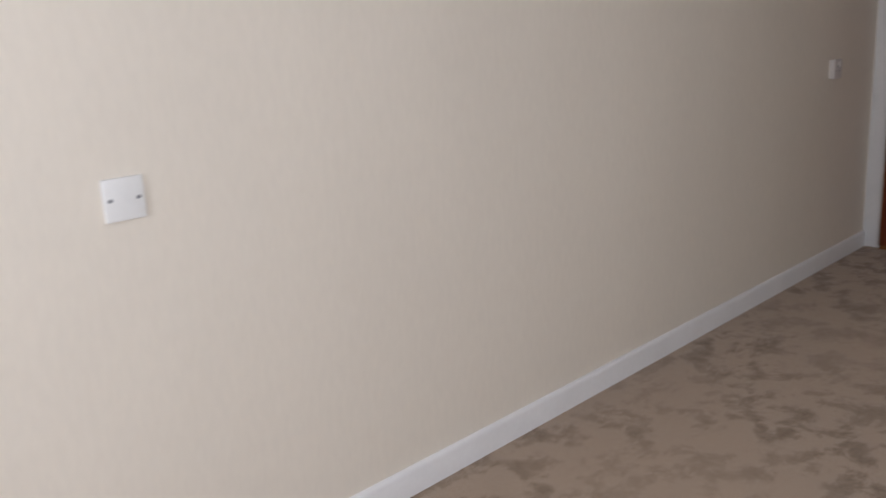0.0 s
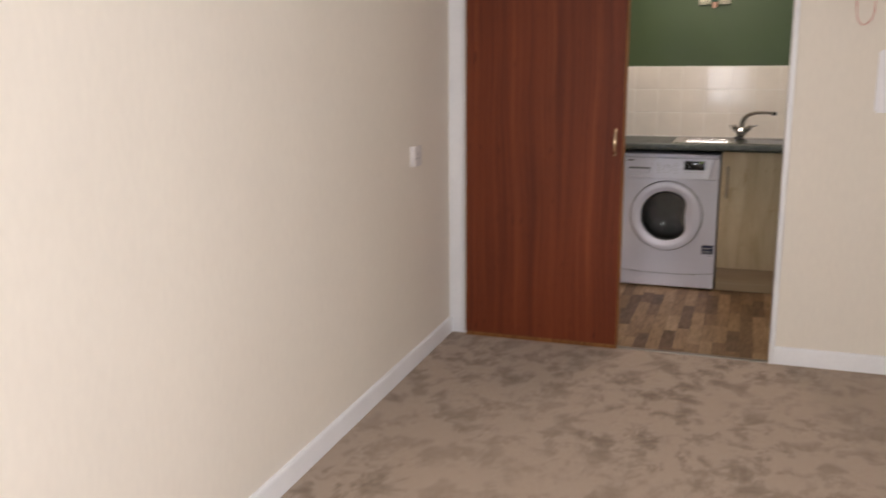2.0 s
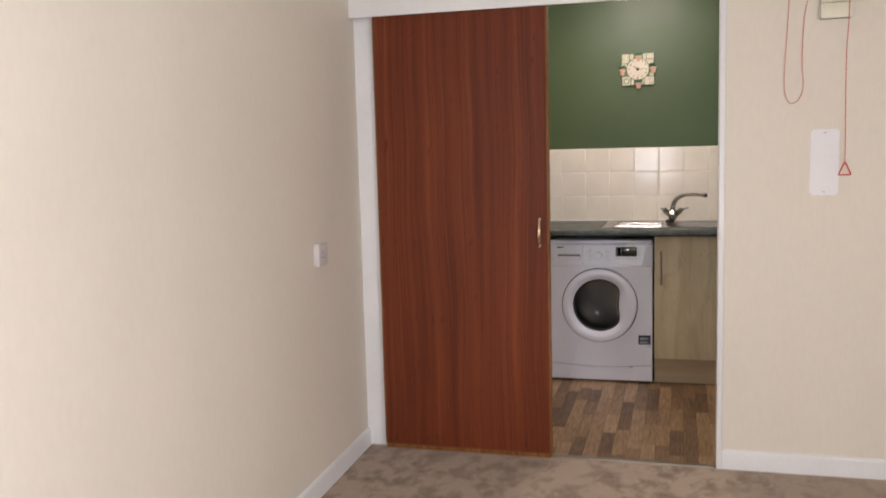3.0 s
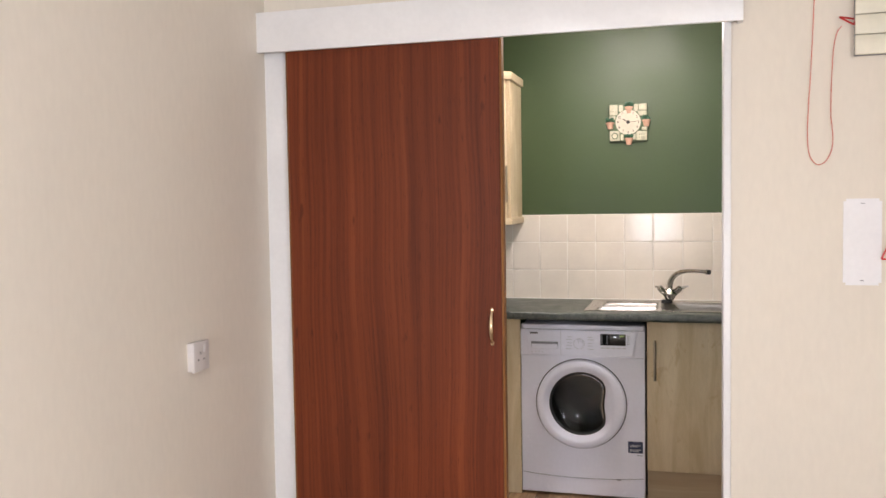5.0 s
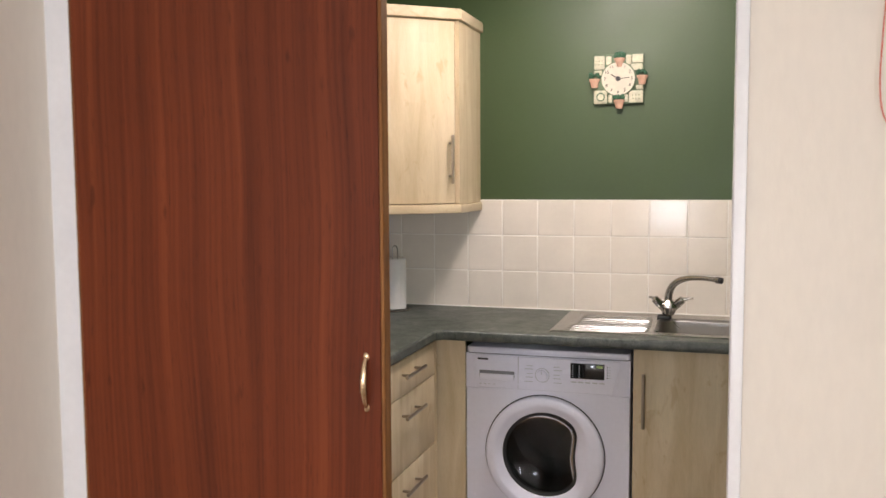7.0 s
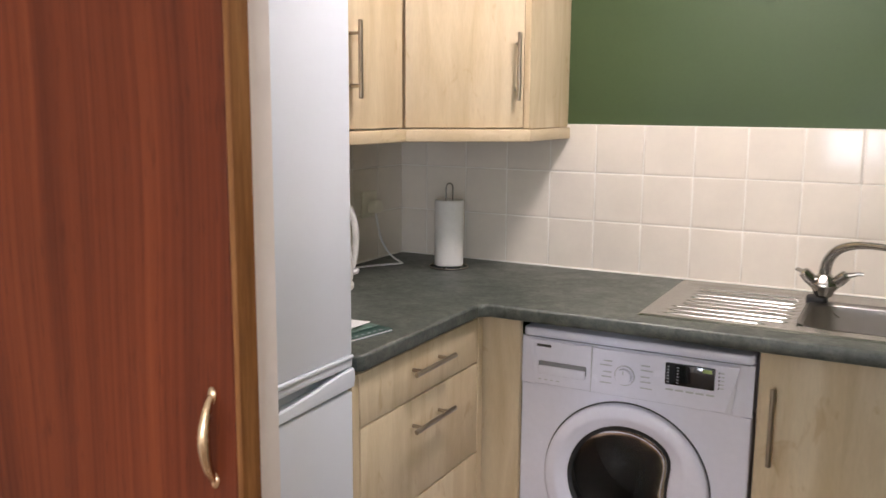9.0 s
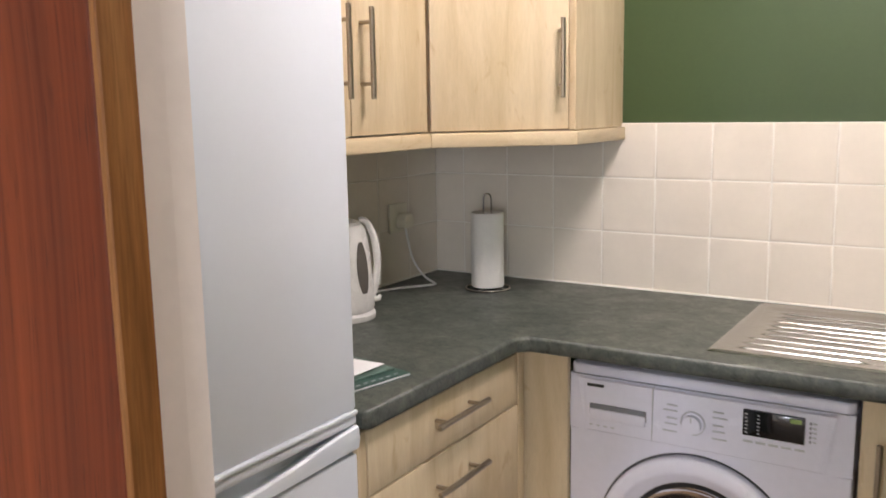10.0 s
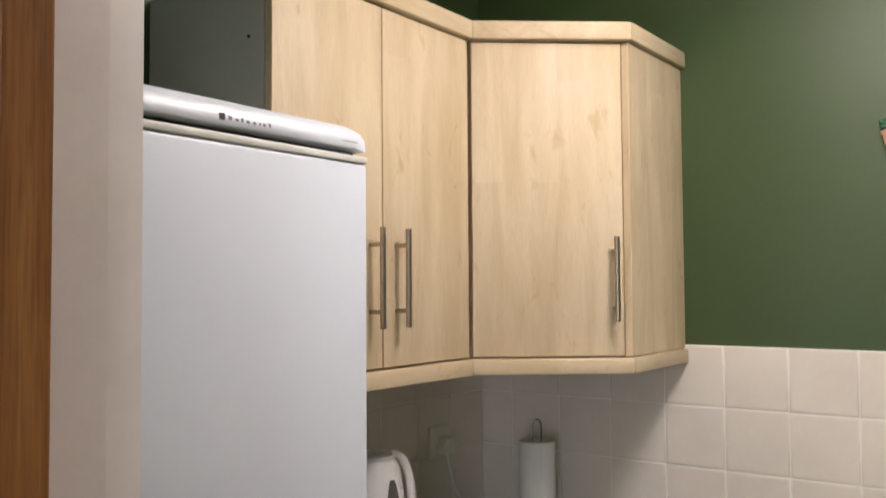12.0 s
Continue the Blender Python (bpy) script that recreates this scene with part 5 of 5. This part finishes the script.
def ceiling_light():
    c = thing("ceiling_light", LX, LY, H, "round white ceiling light in the kitchen", "ceiling light")
    part("base", lathe(B(), [(0, 0), (0.175, 0), (0.175, -0.016), (0.17, -0.02), (0, -0.02)], 40), M_PLASTIC, c)
    part("diffuser", lathe(B(), [(0, -0.021), (0.186, -0.021), (0.190, -0.05), (0.176, -0.085), (0.13, -0.108), (0.06, -0.117), (0, -0.118)], 32), M_LAMPGLASS, c, "glowing opal diffuser")


wall_clock()
kitchen_roll()
kettle()
kitchen_socket()
papers()
ceiling_light()

# ---- wall tiles, each a piece of its own ----
TILE, JOINT = 0.1520, 0.0028
Z_TOP = 1.383


def tile_mesh(w, h):
    """A pillowed tile, face towards -y, its centre at the origin of the wall plane."""
    bm = B()
    a, b = w / 2, h / 2
    rings = []
    for inset, y in ((0.0, 0.0), (0.0, -0.0055), (0.0018, -0.0062), (0.0055, -0.0067)):
        rings.append([bm.verts.new((sx * (a - inset), y, sz * (b - inset))) for sx, sz in ((-1, -1), (1, -1), (1, 1), (-1, 1))])
    for r0, r1 in zip(rings, rings[1:]):
        for k in range(4):
            bm.faces.new((r0[k], r0[(k + 1) % 4], r1[(k + 1) % 4], r1[k]))
    bm.faces.new(rings[-1])
    bmesh.ops.recalc_face_normals(bm, faces=bm.faces[:])
    me = bpy.data.meshes.new("tile")
    bm.to_mesh(me)
    bm.free()
    me.materials.append(M_TILE)
    for poly in me.polygons:
        poly.use_smooth = 4 <= poly.index < 12
    return me


def tile_field(name, label, m, width, joints):
    """Tiles in three rows up to Z_TOP; joints: where the upright joints lie along the wall."""
    z0 = 0.9215
    back = structure(name, box(B(), 0.0, width, -0.0061, 0.0, z0, Z_TOP - 0.001), M_GROUT, label, "tiles", False)
    back.matrix_world = m
    cuts = [0.0] + [j for j in joints if 0.012 < j < width - 0.012] + [width]
    rows = [(Z_TOP - TILE, Z_TOP), (Z_TOP - 2 * TILE, Z_TOP - TILE), (z0, Z_TOP - 2 * TILE)]
    rnd = random.Random(5)
    made = {}
    for a, b in zip(cuts, cuts[1:]):
        for c, d in rows:
            w, h = b - a - JOINT, d - c - JOINT
            key = (round(w, 4), round(h, 4))
            if key not in made:
                made[key] = tile_mesh(w, h)
            t = new("tile", made[key])
            t.parent = back
            t.matrix_local = pose((a + b) / 2, -0.0008, (c + d) / 2, rnd.uniform(-0.16, 0.16), 0, rnd.uniform(-0.22, 0.22))
    return back


tile_field("wall_tiles_back", "cream glazed square tiles above the worktop", Matrix.Translation((0.0075, YK, 0)), XK - 0.008,
           [0.718 - 0.0075 + TILE * k for k in range(-4, 9)])
tile_field("wall_tiles_side", "cream glazed square tiles behind the kettle", Matrix.Translation((0.0, 0.664, 0)) @ Matrix.Rotation(radians(90), 4, "Z"), YK - 0.664,
           [YK - 0.664 - 0.008 - TILE * k for k in range(7, 0, -1)])

# sealant bead where the tiles meet the worktop
bm = B()
tube(bm, [(0.0095, 0.668, 0.9206), (0.0095, YK - 0.0095, 0.9206)], 0.0042, 8)
tube(bm, [(0.012, YK - 0.0095, 0.9206), (XK - 0.002, YK - 0.0095, 0.9206)], 0.0042, 8)
structure("trim_sealant", bm, M_GROUT, "pale sealant bead between tiles and worktop", "sealant")

# ---- vinyl blocks of the kitchen floor ----
PW, PL = 0.064, 0.42
rnd = random.Random(9)
plank_meshes = {}


def plank_mesh(w, l):
    key = (round(w, 3), round(l, 3))
    if key not in plank_meshes:
        bm = box(B(), -w / 2 + 0.0004, w / 2 - 0.0004, -l / 2 + 0.0004, l / 2 - 0.0004, -0.003, 0.0)
        me = bpy.data.meshes.new("plank")
        bm.to_mesh(me)
        bm.free()
        me.materials.append(M_VINYL)
        plank_meshes[key] = me
    return plank_meshes[key]


LENGTHS = (0.24, 0.30, 0.36, 0.42)
x = 0.52
while x < XK - 0.005:
    w = min(PW, XK - x)
    y = 0.004 - rnd.uniform(0.0, 0.4)
    while y < 1.42:
        l = rnd.choice(LENGTHS)
        a, b = max(0.004, y), min(y + l, 1.42)
        if b - a > 0.02:
            p = new("plank", plank_mesh(w, b - a))
            p.parent = kitchen_floor
            p.location = (x + w / 2, (a + b) / 2, 0.0)
        y += l
    x += PW
